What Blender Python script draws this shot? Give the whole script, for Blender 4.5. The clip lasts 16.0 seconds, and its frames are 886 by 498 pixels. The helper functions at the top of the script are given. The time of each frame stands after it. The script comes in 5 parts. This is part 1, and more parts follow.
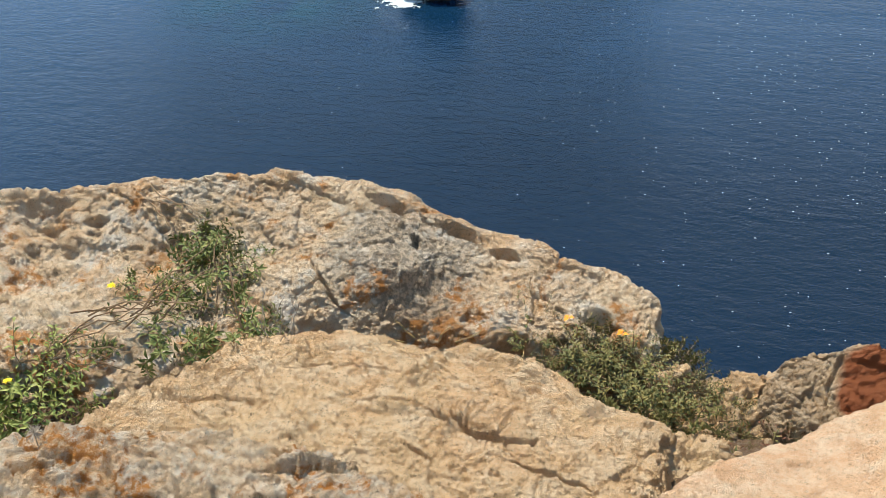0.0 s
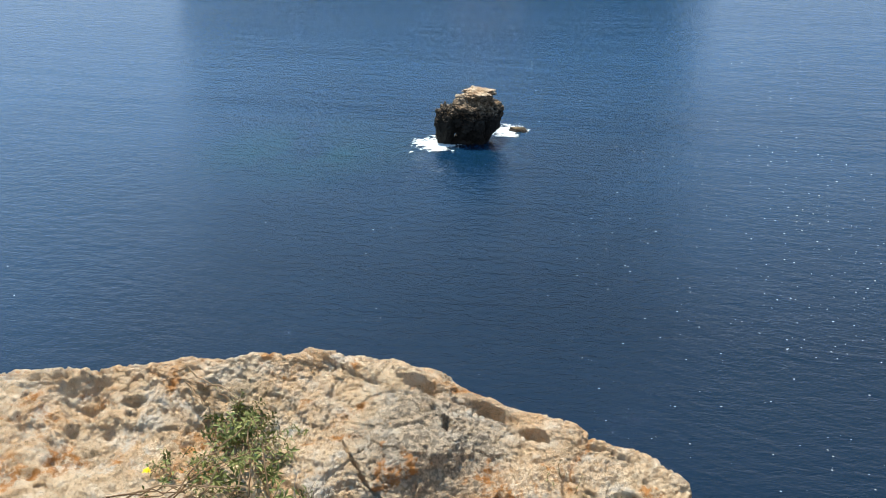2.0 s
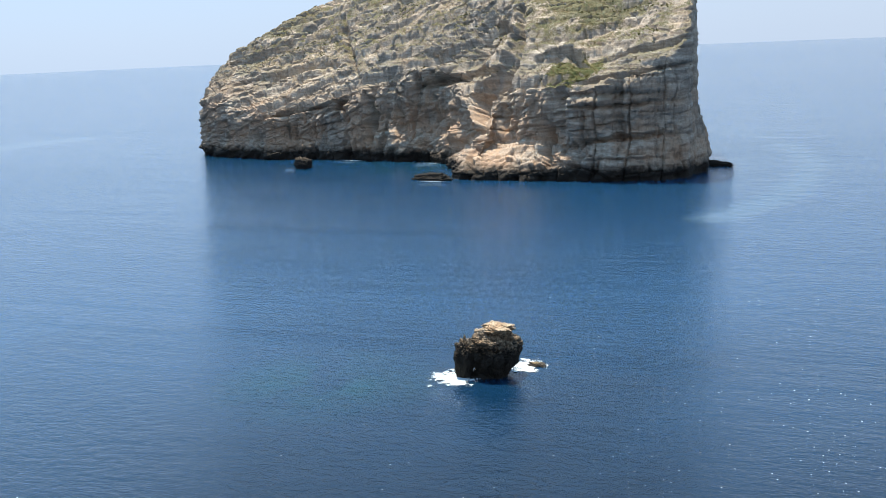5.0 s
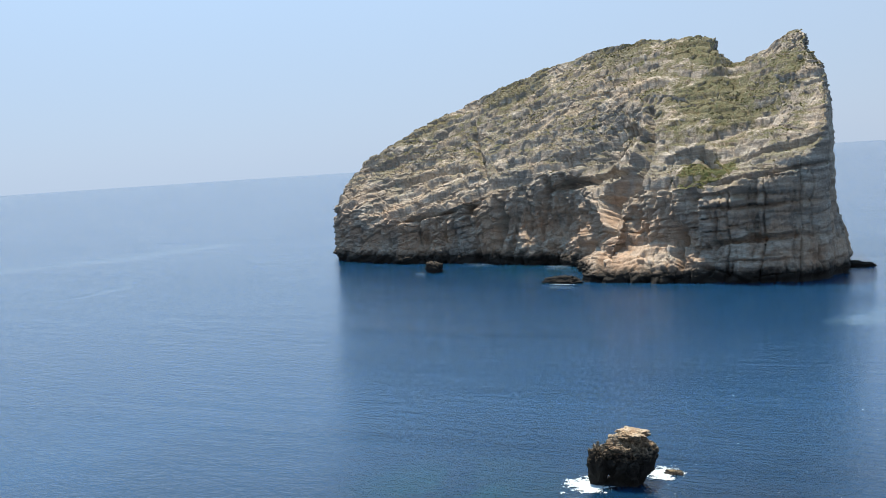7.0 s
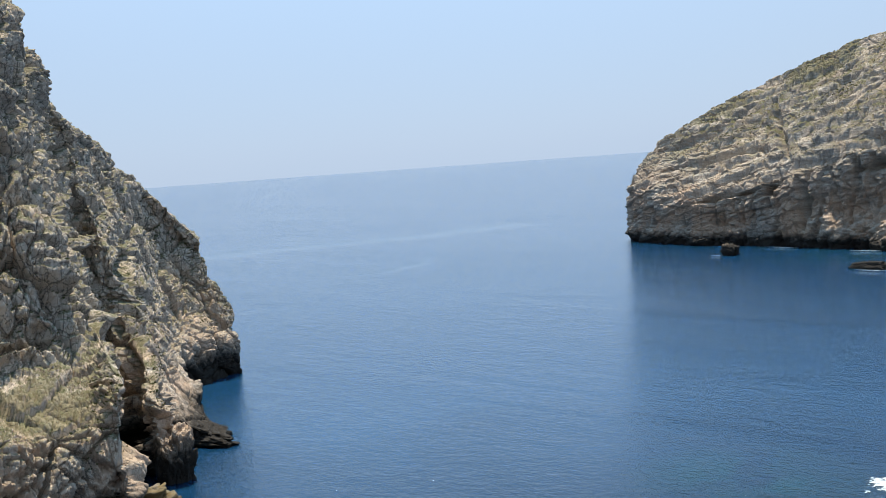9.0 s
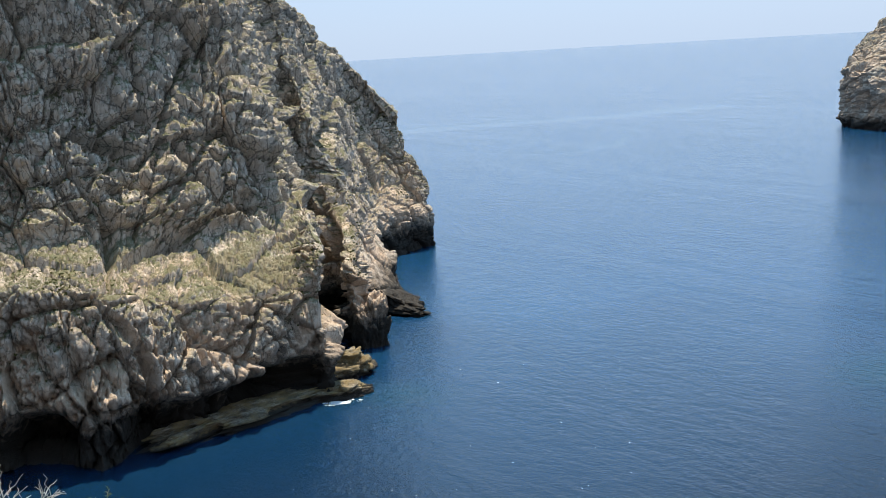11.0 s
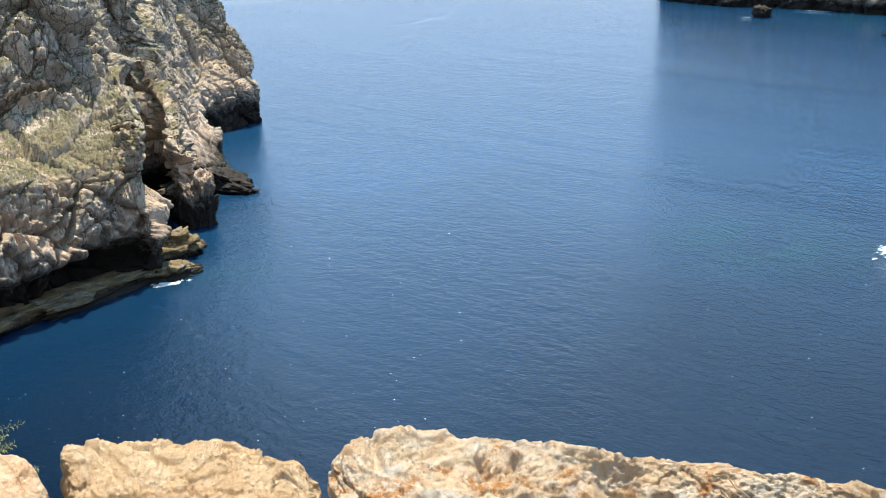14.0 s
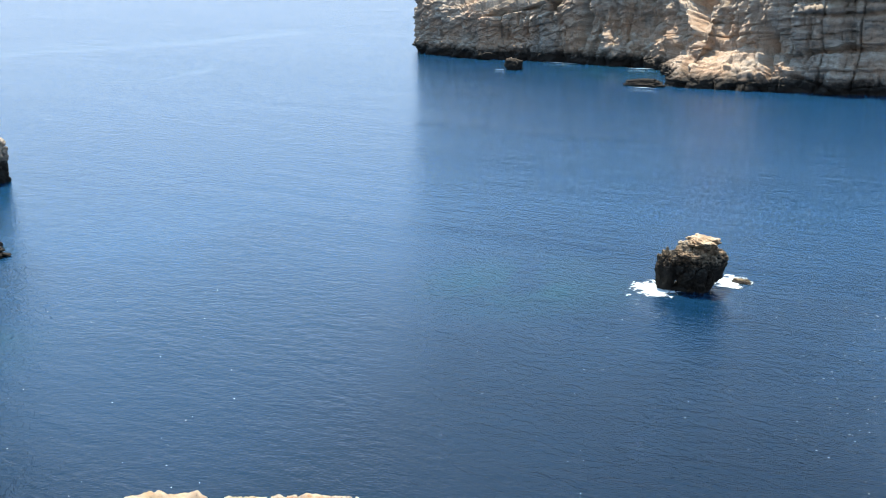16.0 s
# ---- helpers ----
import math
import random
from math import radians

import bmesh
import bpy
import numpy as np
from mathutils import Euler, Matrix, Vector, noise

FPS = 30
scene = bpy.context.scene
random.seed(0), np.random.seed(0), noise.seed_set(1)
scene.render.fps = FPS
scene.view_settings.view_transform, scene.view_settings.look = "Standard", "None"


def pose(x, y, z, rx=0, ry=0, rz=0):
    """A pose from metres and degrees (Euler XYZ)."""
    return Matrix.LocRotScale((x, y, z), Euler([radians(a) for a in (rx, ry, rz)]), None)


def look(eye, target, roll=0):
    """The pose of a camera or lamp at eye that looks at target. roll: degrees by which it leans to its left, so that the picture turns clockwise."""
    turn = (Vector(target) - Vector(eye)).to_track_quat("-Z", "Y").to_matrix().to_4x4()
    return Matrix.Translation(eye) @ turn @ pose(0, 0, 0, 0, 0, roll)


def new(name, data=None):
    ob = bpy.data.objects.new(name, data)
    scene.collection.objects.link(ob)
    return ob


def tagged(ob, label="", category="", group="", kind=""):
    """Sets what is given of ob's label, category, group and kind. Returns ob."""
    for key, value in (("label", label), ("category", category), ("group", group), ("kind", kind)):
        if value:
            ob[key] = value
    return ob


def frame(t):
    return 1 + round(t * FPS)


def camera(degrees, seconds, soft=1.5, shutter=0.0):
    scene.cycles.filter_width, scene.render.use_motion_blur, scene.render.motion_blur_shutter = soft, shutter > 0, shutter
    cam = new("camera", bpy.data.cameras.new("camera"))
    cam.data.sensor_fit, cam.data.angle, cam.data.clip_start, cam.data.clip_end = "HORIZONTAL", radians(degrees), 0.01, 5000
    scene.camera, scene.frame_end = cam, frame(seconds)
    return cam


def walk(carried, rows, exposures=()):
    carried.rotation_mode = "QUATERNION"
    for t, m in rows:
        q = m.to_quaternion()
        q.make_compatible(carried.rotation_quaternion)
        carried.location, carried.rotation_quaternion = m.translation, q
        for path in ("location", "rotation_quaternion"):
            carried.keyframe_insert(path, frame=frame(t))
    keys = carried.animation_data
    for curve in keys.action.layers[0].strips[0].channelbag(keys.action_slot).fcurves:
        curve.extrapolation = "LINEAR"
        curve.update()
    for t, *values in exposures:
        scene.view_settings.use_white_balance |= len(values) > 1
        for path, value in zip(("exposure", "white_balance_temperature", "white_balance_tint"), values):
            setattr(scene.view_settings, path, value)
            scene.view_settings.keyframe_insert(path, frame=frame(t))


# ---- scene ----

# camera: seconds, eye, heading to the left of +y, pitch, lean
cam = camera(43.88, 16.0, soft=0.7)
PATH = [
    (0, -0.011, -0.001, 59.887, 25.44, -30.17, -2.20),
    (0.5, -0.007, 0.012, 59.939, 26.15, -28.61, -2.40),
    (1, -0.002, 0.005, 59.978, 26.62, -26.65, -2.62),
    (1.5, 0.000, 0.000, 60.000, 26.88, -24.70, -2.85),
    (2, 0.008, -0.002, 60.029, 27.02, -22.84, -3.00),
    (2.5, 0.018, -0.006, 60.056, 27.04, -20.98, -3.24),
    (3, 0.007, -0.010, 60.107, 26.92, -19.08, -2.52),
    (3.5, -0.004, -0.014, 60.116, 26.87, -17.05, -2.14),
    (4, -0.016, -0.018, 60.126, 26.91, -14.94, -2.11),
    (4.2, -0.020, -0.020, 60.130, 26.95, -14.09, -2.15),
    (5.25, -0.055, -0.042, 60.128, 27.75, -9.60, -2.60),
    (6.3, -0.100, -0.070, 60.120, 30.38, -6.12, -3.23),
    (6.5, -0.112, -0.076, 60.118, 31.27, -5.71, -3.33),
    (7, -0.141, -0.091, 60.114, 33.96, -4.96, -3.64),
    (7.5, -0.171, -0.105, 60.109, 37.20, -4.62, -3.99),
    (8, -0.200, -0.120, 60.105, 40.94, -4.59, -4.09),
    (8.5, -0.230, -0.135, 60.102, 45.00, -4.72, -4.18),
    (9, -0.260, -0.150, 60.100, 49.14, -4.97, -4.10),
    (9.5, -0.283, -0.160, 60.097, 52.92, -5.51, -3.95),
    (10, -0.306, -0.171, 60.094, 55.99, -6.67, -3.74),
    (10.2, -0.315, -0.175, 60.093, 57.00, -7.32, -3.68),
    (11.25, -0.345, -0.185, 60.090, 60.20, -11.75, -3.50),
    (12.3, -0.352, -0.188, 60.087, 59.52, -15.78, -3.36),
    (12.5, -0.342, -0.191, 60.082, 58.97, -16.25, -3.27),
    (13, -0.336, -0.186, 60.078, 56.88, -17.06, -2.86),
    (13.5, -0.334, -0.177, 60.085, 54.10, -17.50, -2.75),
    (14, -0.315, -0.163, 60.085, 50.89, -17.59, -2.51),
    (14.5, -0.296, -0.157, 60.088, 47.65, -17.49, -2.34),
    (15, -0.281, -0.144, 60.085, 44.59, -17.15, -2.16),
    (15.5, -0.261, -0.135, 60.089, 41.57, -16.46, -1.95),
    (16, -0.233, -0.129, 60.093, 38.38, -15.34, -1.56),
]


def eye_pose(x, y, z, yaw, pitch, lean):
    a, b = radians(yaw), radians(pitch)
    way = Vector((-math.sin(a) * math.cos(b), math.cos(a) * math.cos(b), math.sin(b)))
    return look((x, y, z), Vector((x, y, z)) + way, lean)


walk(cam, [(t, eye_pose(*row)) for t, *row in PATH], exposures=[(0, 0.40, 7000, 10), (2, 0.58, 7000, 10), (4, 0.86, 7000, 10), (6.5, 0.52, 7000, 10), (8.5, 0.50, 7000, 10), (10, 0.62, 7000, 10), (12.5, 0.78, 7000, 10), (14, 0.90, 7000, 10), (16, 1.04, 7000, 10)])

# world and sun
SUN_EL, SUN_AZ = 68.0, 48.0
sun_way = Vector((-math.sin(radians(SUN_AZ)) * math.cos(radians(SUN_EL)), math.cos(radians(SUN_AZ)) * math.cos(radians(SUN_EL)), math.sin(radians(SUN_EL))))
world = bpy.data.worlds.new("world")
scene.world = world
world.use_nodes = True
wn = world.node_tree.nodes
sky = wn.new("ShaderNodeTexSky")
sky.sky_type, sky.sun_disc = "NISHITA", False
sky.sun_elevation, sky.sun_rotation = radians(SUN_EL), radians(-SUN_AZ)
sky.altitude, sky.air_density, sky.dust_density, sky.ozone_density = 0, 1.0, 0.35, 1.2
# summer haze whitens and levels the clear sky
dim = wn.new("ShaderNodeVectorMath")
dim.operation = "MULTIPLY_ADD"
dim.inputs[1].default_value = (0.10, 0.10, 0.10)
world.node_tree.links.new(sky.outputs[0], dim.inputs[0])
wn["Background"].inputs["Strength"].default_value = 0.074
# and glows broadly round the sun
place = wn.new("ShaderNodeTexCoord")
rise = wn.new("ShaderNodeSeparateXYZ")
thin = wn.new("ShaderNodeMapRange")
for k, value in ((1, 0.35), (2, 0.85), (3, 1.0), (4, 0.25)):
    thin.inputs[k].default_value = value
veil = wn.new("ShaderNodeVectorMath")
veil.operation = "SCALE"
veil.inputs[0].default_value = (3.80, 4.90, 6.75)
world.node_tree.links.new(place.outputs["Generated"], rise.inputs[0])
world.node_tree.links.new(rise.outputs[2], thin.inputs[0])
world.node_tree.links.new(thin.outputs[0], veil.inputs["Scale"])
world.node_tree.links.new(veil.outputs[0], dim.inputs[2])
facing = wn.new("ShaderNodeVectorMath")
facing.operation = "DOT_PRODUCT"
facing.inputs[1].default_value = sun_way
world.node_tree.links.new(place.outputs["Generated"], facing.inputs[0])
glow = wn.new("ShaderNodeMath")
glow.operation, glow.use_clamp = "MAXIMUM", False
glow.inputs[1].default_value = 0.0
world.node_tree.links.new(facing.outputs["Value"], glow.inputs[0])
power = wn.new("ShaderNodeMath")
power.operation = "POWER"
power.inputs[1].default_value = 3.0
world.node_tree.links.new(glow.outputs[0], power.inputs[0])
halo = wn.new("ShaderNodeVectorMath")
halo.operation = "SCALE"
halo.inputs[0].default_value = (4.0, 10.6, 19.5)
world.node_tree.links.new(power.outputs[0], halo.inputs["Scale"])
total = wn.new("ShaderNodeVectorMath")
total.operation = "ADD"
world.node_tree.links.new(dim.outputs[0], total.inputs[0])
world.node_tree.links.new(halo.outputs[0], total.inputs[1])
world.node_tree.links.new(total.outputs[0], wn["Background"].inputs["Color"])
sun = new("sun", bpy.data.lights.new("sun", "SUN"))
sun.data.energy, sun.data.angle, sun.data.color = 5.0, radians(0.53), (1.0, 0.905, 0.77)
sun.matrix_world = look(sun_way * 900, (0, 0, 0))


# ---------------------------------------------------------------- materials
def shader(name):
    m = bpy.data.materials.new(name)
    m.use_nodes = True
    nt = m.node_tree
    return m, nt, nt.nodes["Principled BSDF"]


def node(nt, kind, *links, **values):
    """A node; links are (input, socket), values its attributes."""
    n = nt.nodes.new("ShaderNode" + kind)
    for key, value in values.items():
        setattr(n, key, value)
    for key, value in links:
        if isinstance(value, bpy.types.NodeSocket):
            nt.links.new(value, n.inputs[key])
        else:
            n.inputs[key].default_value = value
    return n


def coords(nt, scale=(1, 1, 1), turn=(0, 0, 0)):
    tc = node(nt, "TexCoord")
    return node(nt, "Mapping", ("Vector", tc.outputs["Object"]), ("Scale", scale), ("Rotation", turn)).outputs[0]


def noise_of(nt, co, scale, detail=6.0, rough=0.6, warp=0.0):
    return node(nt, "TexNoise", ("Vector", co), ("Scale", scale), ("Detail", detail), ("Roughness", rough), ("Distortion", warp)).outputs[0]


def ramp(nt, fac, *stops):
    r = node(nt, "ValToRGB", ("Fac", fac))
    e = r.color_ramp.elements
    while len(e) < len(stops):
        e.new(0.5)
    for el, (p, c) in zip(e, stops):
        el.position = p
        el.color = (c, c, c, 1) if isinstance(c, (int, float)) else (*c, 1)
    return r.outputs[0]


def blend(nt, fac, a, b, how="MIX"):
    m = node(nt, "Mix", data_type="RGBA", blend_type=how)
    for key, value in ((0, fac), (6, a), (7, b)):
        if isinstance(value, bpy.types.NodeSocket):
            nt.links.new(value, m.inputs[key])
        else:
            m.inputs[key].default_value = (*value, 1) if isinstance(value, tuple) else value
    return m.outputs[2]


def maths(nt, how, a, b=0.0, c=0.0):
    m = node(nt, "Math", operation=how)
    for i, value in enumerate((a, b, c)):
        if isinstance(value, bpy.types.NodeSocket):
            nt.links.new(value, m.inputs[i])
        else:
            m.inputs[i].default_value = value
    return m.outputs[0]


def relief(nt, bsdf, height, strength, distance, before=None):
    b = node(nt, "Bump", ("Height", height), ("Strength", strength), ("Distance", distance))
    if before is not None:
        nt.links.new(before, b.inputs["Normal"])
    nt.links.new(b.outputs[0], bsdf.inputs["Normal"])
    return b.outputs[0]


def set_in(nt, bsdf, **values):
    for key, value in values.items():
        key = key.replace("_", " ")
        if isinstance(value, bpy.types.NodeSocket):
            nt.links.new(value, bsdf.inputs[key])
        else:
            bsdf.inputs[key].default_value = (*value, 1) if isinstance(value, tuple) and len(value) == 3 else value


def flatness(nt):
    g = node(nt, "NewGeometry")
    return node(nt, "SeparateXYZ", ("Vector", g.outputs["Normal"])).outputs[2]


def height_of(nt):
    g = node(nt, "NewGeometry")
    return node(nt, "SeparateXYZ", ("Vector", g.outputs["Position"])).outputs[2]


def span(nt, value, a, b, lo=0.0, hi=1.0):
    return node(nt, "MapRange", ("Value", value), (1, a), (2, b), (3, lo), (4, hi), clamp=True).outputs[0]


def near_spot(nt, place, reach, inner=0.25):
    g = node(nt, "NewGeometry")
    d = node(nt, "VectorMath", (0, g.outputs["Position"]), (1, place), operation="DISTANCE").outputs["Value"]
    return span(nt, d, reach * inner, reach, 1.0, 0.0)


def limestone_far(name, size, grey, tan, rust, green, veg_z, wet=3.0, veg=1.0, rust_to=28.0, tip=0.3, joints=1.0, meadows=(), seam_shade=0.0, mottle=1.0, pale=(0.66, 0.59, 0.48), lush=0.0, dry=(0.15, 0.135, 0.05)):
    """Weathered sea-cliff limestone with scrub on its ledges; size: the metres of its larger blotches."""
    m, nt, bsdf = shader(name)
    co = coords(nt)
    big = noise_of(nt, co, 1 / size, 5, 0.6, 0.4)
    layer = noise_of(nt, coords(nt, (0.30, 0.30, 1.8), (0, tip, 0)), 8 / size, 7, 0.7, 0.3)
    fine = noise_of(nt, co, 34 / size, 8, 0.75)
    crack = node(nt, "TexVoronoi", ("Vector", coords(nt, (1, 1, 0.8), (0.1, tip, 0))), ("Scale", 17 / size), ("Randomness", 1.0), feature="DISTANCE_TO_EDGE").outputs["Distance"]
    c = blend(nt, span(nt, big, 0.42, 0.62), grey, tan)
    c = blend(nt, span(nt, layer, 0.45, 0.65, 0.0, 0.75), c, blend(nt, 0.6, c, pale))
    c = blend(nt, span(nt, layer, 0.42, 0.30, 0.0, 0.6 * mottle), c, blend(nt, 0.5, c, (0.12, 0.10, 0.085)))
    if seam_shade:
        # dark lines painted along the joints, for the shade down in their cracks
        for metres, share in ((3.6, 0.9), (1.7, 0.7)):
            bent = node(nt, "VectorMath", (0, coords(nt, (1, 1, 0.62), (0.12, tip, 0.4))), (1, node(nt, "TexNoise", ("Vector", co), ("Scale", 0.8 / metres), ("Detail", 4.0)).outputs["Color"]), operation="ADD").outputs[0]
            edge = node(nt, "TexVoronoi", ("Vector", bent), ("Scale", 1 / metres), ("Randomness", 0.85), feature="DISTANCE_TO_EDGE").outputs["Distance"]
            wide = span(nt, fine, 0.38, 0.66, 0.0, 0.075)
            c = blend(nt, maths(nt, "MULTIPLY", maths(nt, "LESS_THAN", edge, wide), share * seam_shade), c, (0.10, 0.09, 0.075))
    z = height_of(nt)
    low = maths(nt, "MULTIPLY", span(nt, maths(nt, "ADD", z, maths(nt, "MULTIPLY", big, -22.0)), rust_to * 0.2, rust_to, 1.0, 0.0), span(nt, noise_of(nt, co, 2.2 / size, 4), 0.40, 0.58))
    c = blend(nt, maths(nt, "MULTIPLY", low, 0.8), c, rust)
    streak = noise_of(nt, coords(nt, (1, 1, 0.10)), 9 / size, 6, 0.7)
    c = blend(nt, maths(nt, "MULTIPLY", span(nt, streak, 0.54, 0.70), 0.55), c, (0.12, 0.105, 0.09))
    c = blend(nt, span(nt, fine, 0.52, 0.70, 0.0, 0.7 * mottle), c, blend(nt, 0.65, c, (0.10, 0.085, 0.07)))
    flat = flatness(nt)
    patch = maths(nt, "ADD", noise_of(nt, co, 3.5 / size, 7, 0.7), maths(nt, "MULTIPLY", fine, 0.35))
    grow = maths(nt, "MULTIPLY", span(nt, flat, 0.42, 0.75), span(nt, patch, 0.62 - lush, 0.74 - lush))
    grow = maths(nt, "MULTIPLY", grow, span(nt, z, veg_z[0], veg_z[1], 0.0, veg))
    for place, reach, strength in meadows:
        lawn = maths(nt, "ADD", near_spot(nt, place, reach, 0.2), maths(nt, "MULTIPLY", maths(nt, "SUBTRACT", patch, 0.62), 1.6))
        grow = maths(nt, "MAXIMUM", grow, maths(nt, "MULTIPLY", maths(nt, "MULTIPLY", span(nt, lawn, 0.50, 0.62), span(nt, flat, 0.2, 0.5)), strength))
    leaf = blend(nt, span(nt, noise_of(nt, co, 14 / size, 6, 0.75), 0.38, 0.62), green, dry)
    c = blend(nt, grow, c, leaf)
    # black wet band above the water; on the stack it paints shade too
    damp_shade = span(nt, maths(nt, "ADD", z, maths(nt, "MULTIPLY", noise_of(nt, co, 8 / size, 4), -wet * 1.2)), wet * 0.05, wet * 0.75, 1.0, 0.0)
    c = blend(nt, damp_shade, c, (0.030, 0.027, 0.023))
    set_in(nt, bsdf, Base_Color=c, Roughness=0.9, Specular_IOR_Level=0.25)
    b = relief(nt, bsdf, layer, 0.7 * mottle, size * 0.035)
    b = relief(nt, bsdf, span(nt, crack, 0.0, 0.10), 0.7 * joints, size * 0.020, b)
    relief(nt, bsdf, noise_of(nt, co, 50 / size, 8, 0.75), 0.8 * mottle, size * 0.018, b)
    return m


M_ISLAND = limestone_far("island_limestone", 34.0, (0.30, 0.258, 0.215), (0.43, 0.345, 0.265), (0.46, 0.31, 0.21), (0.052, 0.074, 0.022), (24, 60), wet=6.0, rust_to=34.0, veg=0.9, joints=0.3, lush=0.03, dry=(0.125, 0.105, 0.045), pale=(0.80, 0.73, 0.62), meadows=[((-169, 450, 48), 24, 1.0), ((-172, 515, 78), 62, 0.8), ((-205, 570, 104), 40, 0.8), ((-262, 592, 108), 40, 0.7), ((-330, 590, 92), 40, 0.7), ((-392, 570, 72), 34, 0.6)])
M_CLIFF = limestone_far("cliff_limestone", 14.0, (0.49, 0.425, 0.355), (0.53, 0.43, 0.335), (0.52, 0.385, 0.28), (0.055, 0.08, 0.02), (10, 20), wet=8.0, rust_to=26.0, veg=0.8, seam_shade=0.8, joints=0.8, mottle=0.4, lush=0.06, dry=(0.085, 0.078, 0.028), meadows=[((-178, 66, 24), 15, 0.65), ((-190, 48, 27), 14, 0.65)])
# wet reaches high here, to darken the stack's shaded lower face by colour
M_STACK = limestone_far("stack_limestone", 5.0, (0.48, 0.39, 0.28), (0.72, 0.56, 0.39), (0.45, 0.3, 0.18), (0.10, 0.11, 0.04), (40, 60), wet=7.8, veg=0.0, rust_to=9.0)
# dull ochre-brown rock, its colour darkened further for the overhang's shade
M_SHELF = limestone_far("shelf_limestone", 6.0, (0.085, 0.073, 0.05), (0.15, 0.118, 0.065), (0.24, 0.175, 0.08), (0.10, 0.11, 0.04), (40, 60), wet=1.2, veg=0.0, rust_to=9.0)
M_SKERRY = limestone_far("skerry_limestone", 5.0, (0.38, 0.29, 0.15), (0.44, 0.33, 0.16), (0.36, 0.25, 0.14), (0.10, 0.11, 0.04), (40, 60), wet=0.6, veg=0.0, rust_to=9.0)


def sea_water():
    m, nt, bsdf = shader("sea_water")
    co = coords(nt)
    fine = noise_of(nt, coords(nt, (0.8, 1.0, 1), (0, 0, -0.3)), 2.1, 4, 0.65, 0.4)
    ripple = noise_of(nt, coords(nt, (0.62, 1.0, 1), (0, 0, -0.15)), 0.75, 4, 0.62, 0.5)
    chop = noise_of(nt, coords(nt, (0.55, 1.0, 1), (0, 0, -0.35)), 0.24, 4, 0.58, 0.5)
    swell = noise_of(nt, coords(nt, (0.4, 1.0, 1), (0, 0, -0.3)), 0.05, 3, 0.5, 0.2)
    # calm lanes where the wind has left the surface smooth
    lane = noise_of(nt, coords(nt, (0.5, 2.2, 1), (0, 0, -0.25)), 0.006, 5, 0.6, 1.2)
    calm = span(nt, lane, 0.38, 0.64, 1.0, 0.55)
    h = maths(nt, "ADD", maths(nt, "MULTIPLY", ripple, 0.62), maths(nt, "MULTIPLY", chop, 0.7))
    h = maths(nt, "ADD", h, maths(nt, "MULTIPLY", swell, 0.6))
    h = maths(nt, "ADD", h, maths(nt, "MULTIPLY", fine, 0.26))
    # long thin slicks that wind over the sea
    wind = noise_of(nt, coords(nt, (0.6, 1.6, 1), (0, 0, -0.25)), 0.0042, 2, 0.45, 0.6)
    slick = maths(nt, "MULTIPLY", span(nt, maths(nt, "ABSOLUTE", maths(nt, "SUBTRACT", wind, 0.5)), 0.003, 0.010, 1.0, 0.0), span(nt, noise_of(nt, co, 0.009, 3), 0.45, 0.6))
    g = node(nt, "NewGeometry")
    off = node(nt, "VectorMath", (0, g.outputs["Position"]), operation="LENGTH").outputs["Value"]
    slick = maths(nt, "MULTIPLY", slick, span(nt, off, 420, 620))
    # and two streaks that a current has drawn out
    for line, reach in ((((-84, 352), (-77, 378), (-72, 414), (-72, 454), (-77, 501), (-91, 558), (-109, 603)), 15), (((-684, 356), (-672, 410), (-646, 467), (-624, 520), (-622, 571), (-619, 622)), 34)):
        line = [(a[0] + (b[0] - a[0]) * k / 3, a[1] + (b[1] - a[1]) * k / 3) for a, b in zip(line[:-1], line[1:]) for k in range(3)]
        streak = None
        for x, y in line:
            spot = near_spot(nt, (x, y, 0), reach, 0.1)
            streak = spot if streak is None else maths(nt, "MAXIMUM", streak, spot)
        ragged = maths(nt, "ADD", streak, maths(nt, "MULTIPLY", maths(nt, "SUBTRACT", noise_of(nt, co, 1.3 / reach, 5, 0.65, 0.5), 0.5), 1.6))
        slick = maths(nt, "MAXIMUM", slick, maths(nt, "MULTIPLY", span(nt, ragged, 0.30, 0.75), maths(nt, "GREATER_THAN", streak, 0.01)))
    h = maths(nt, "MULTIPLY", h, maths(nt, "MULTIPLY", calm, span(nt, slick, 0.0, 1.0, 1.0, 0.5)))
    # far out the waves are seen side on, and there is more wind
    h = maths(nt, "MULTIPLY", h, span(nt, off, 500, 2600, 1.0, 3.2))
    # clear deep water that gives back little light of its own
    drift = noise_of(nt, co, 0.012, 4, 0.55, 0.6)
    # away from the lookout its colour is paled, painting in reflected sky and haze
    far_sheen = span(nt, maths(nt, "ADD", off, maths(nt, "MULTIPLY", drift, 90.0)), 165, 300)
    deep = blend(nt, far_sheen, (0.0002, 0.0062, 0.018), blend(nt, drift, (0.0042, 0.034, 0.084), (0.0085, 0.050, 0.116)))
    # paler water over the shelving rock by the shore and by the stack
    shelf = span(nt, noise_of(nt, co, 0.05, 4, 0.6, 0.6), 0.35, 0.6)
    for place, reach, strength in (((-108, 160, 0), 24, 0.5), ((-160, 84, 0), 14, 0.35), ((-260, 480, 0), 55, 0.4)):
        deep = blend(nt, maths(nt, "MULTIPLY", maths(nt, "MULTIPLY", near_spot(nt, place, reach), shelf), strength), deep, (0.004, 0.050, 0.062))
    # slicks get a paler colour too, painted for the sky they mirror
    deep = blend(nt, maths(nt, "MULTIPLY", slick, 0.4), deep, (0.05, 0.11, 0.16))
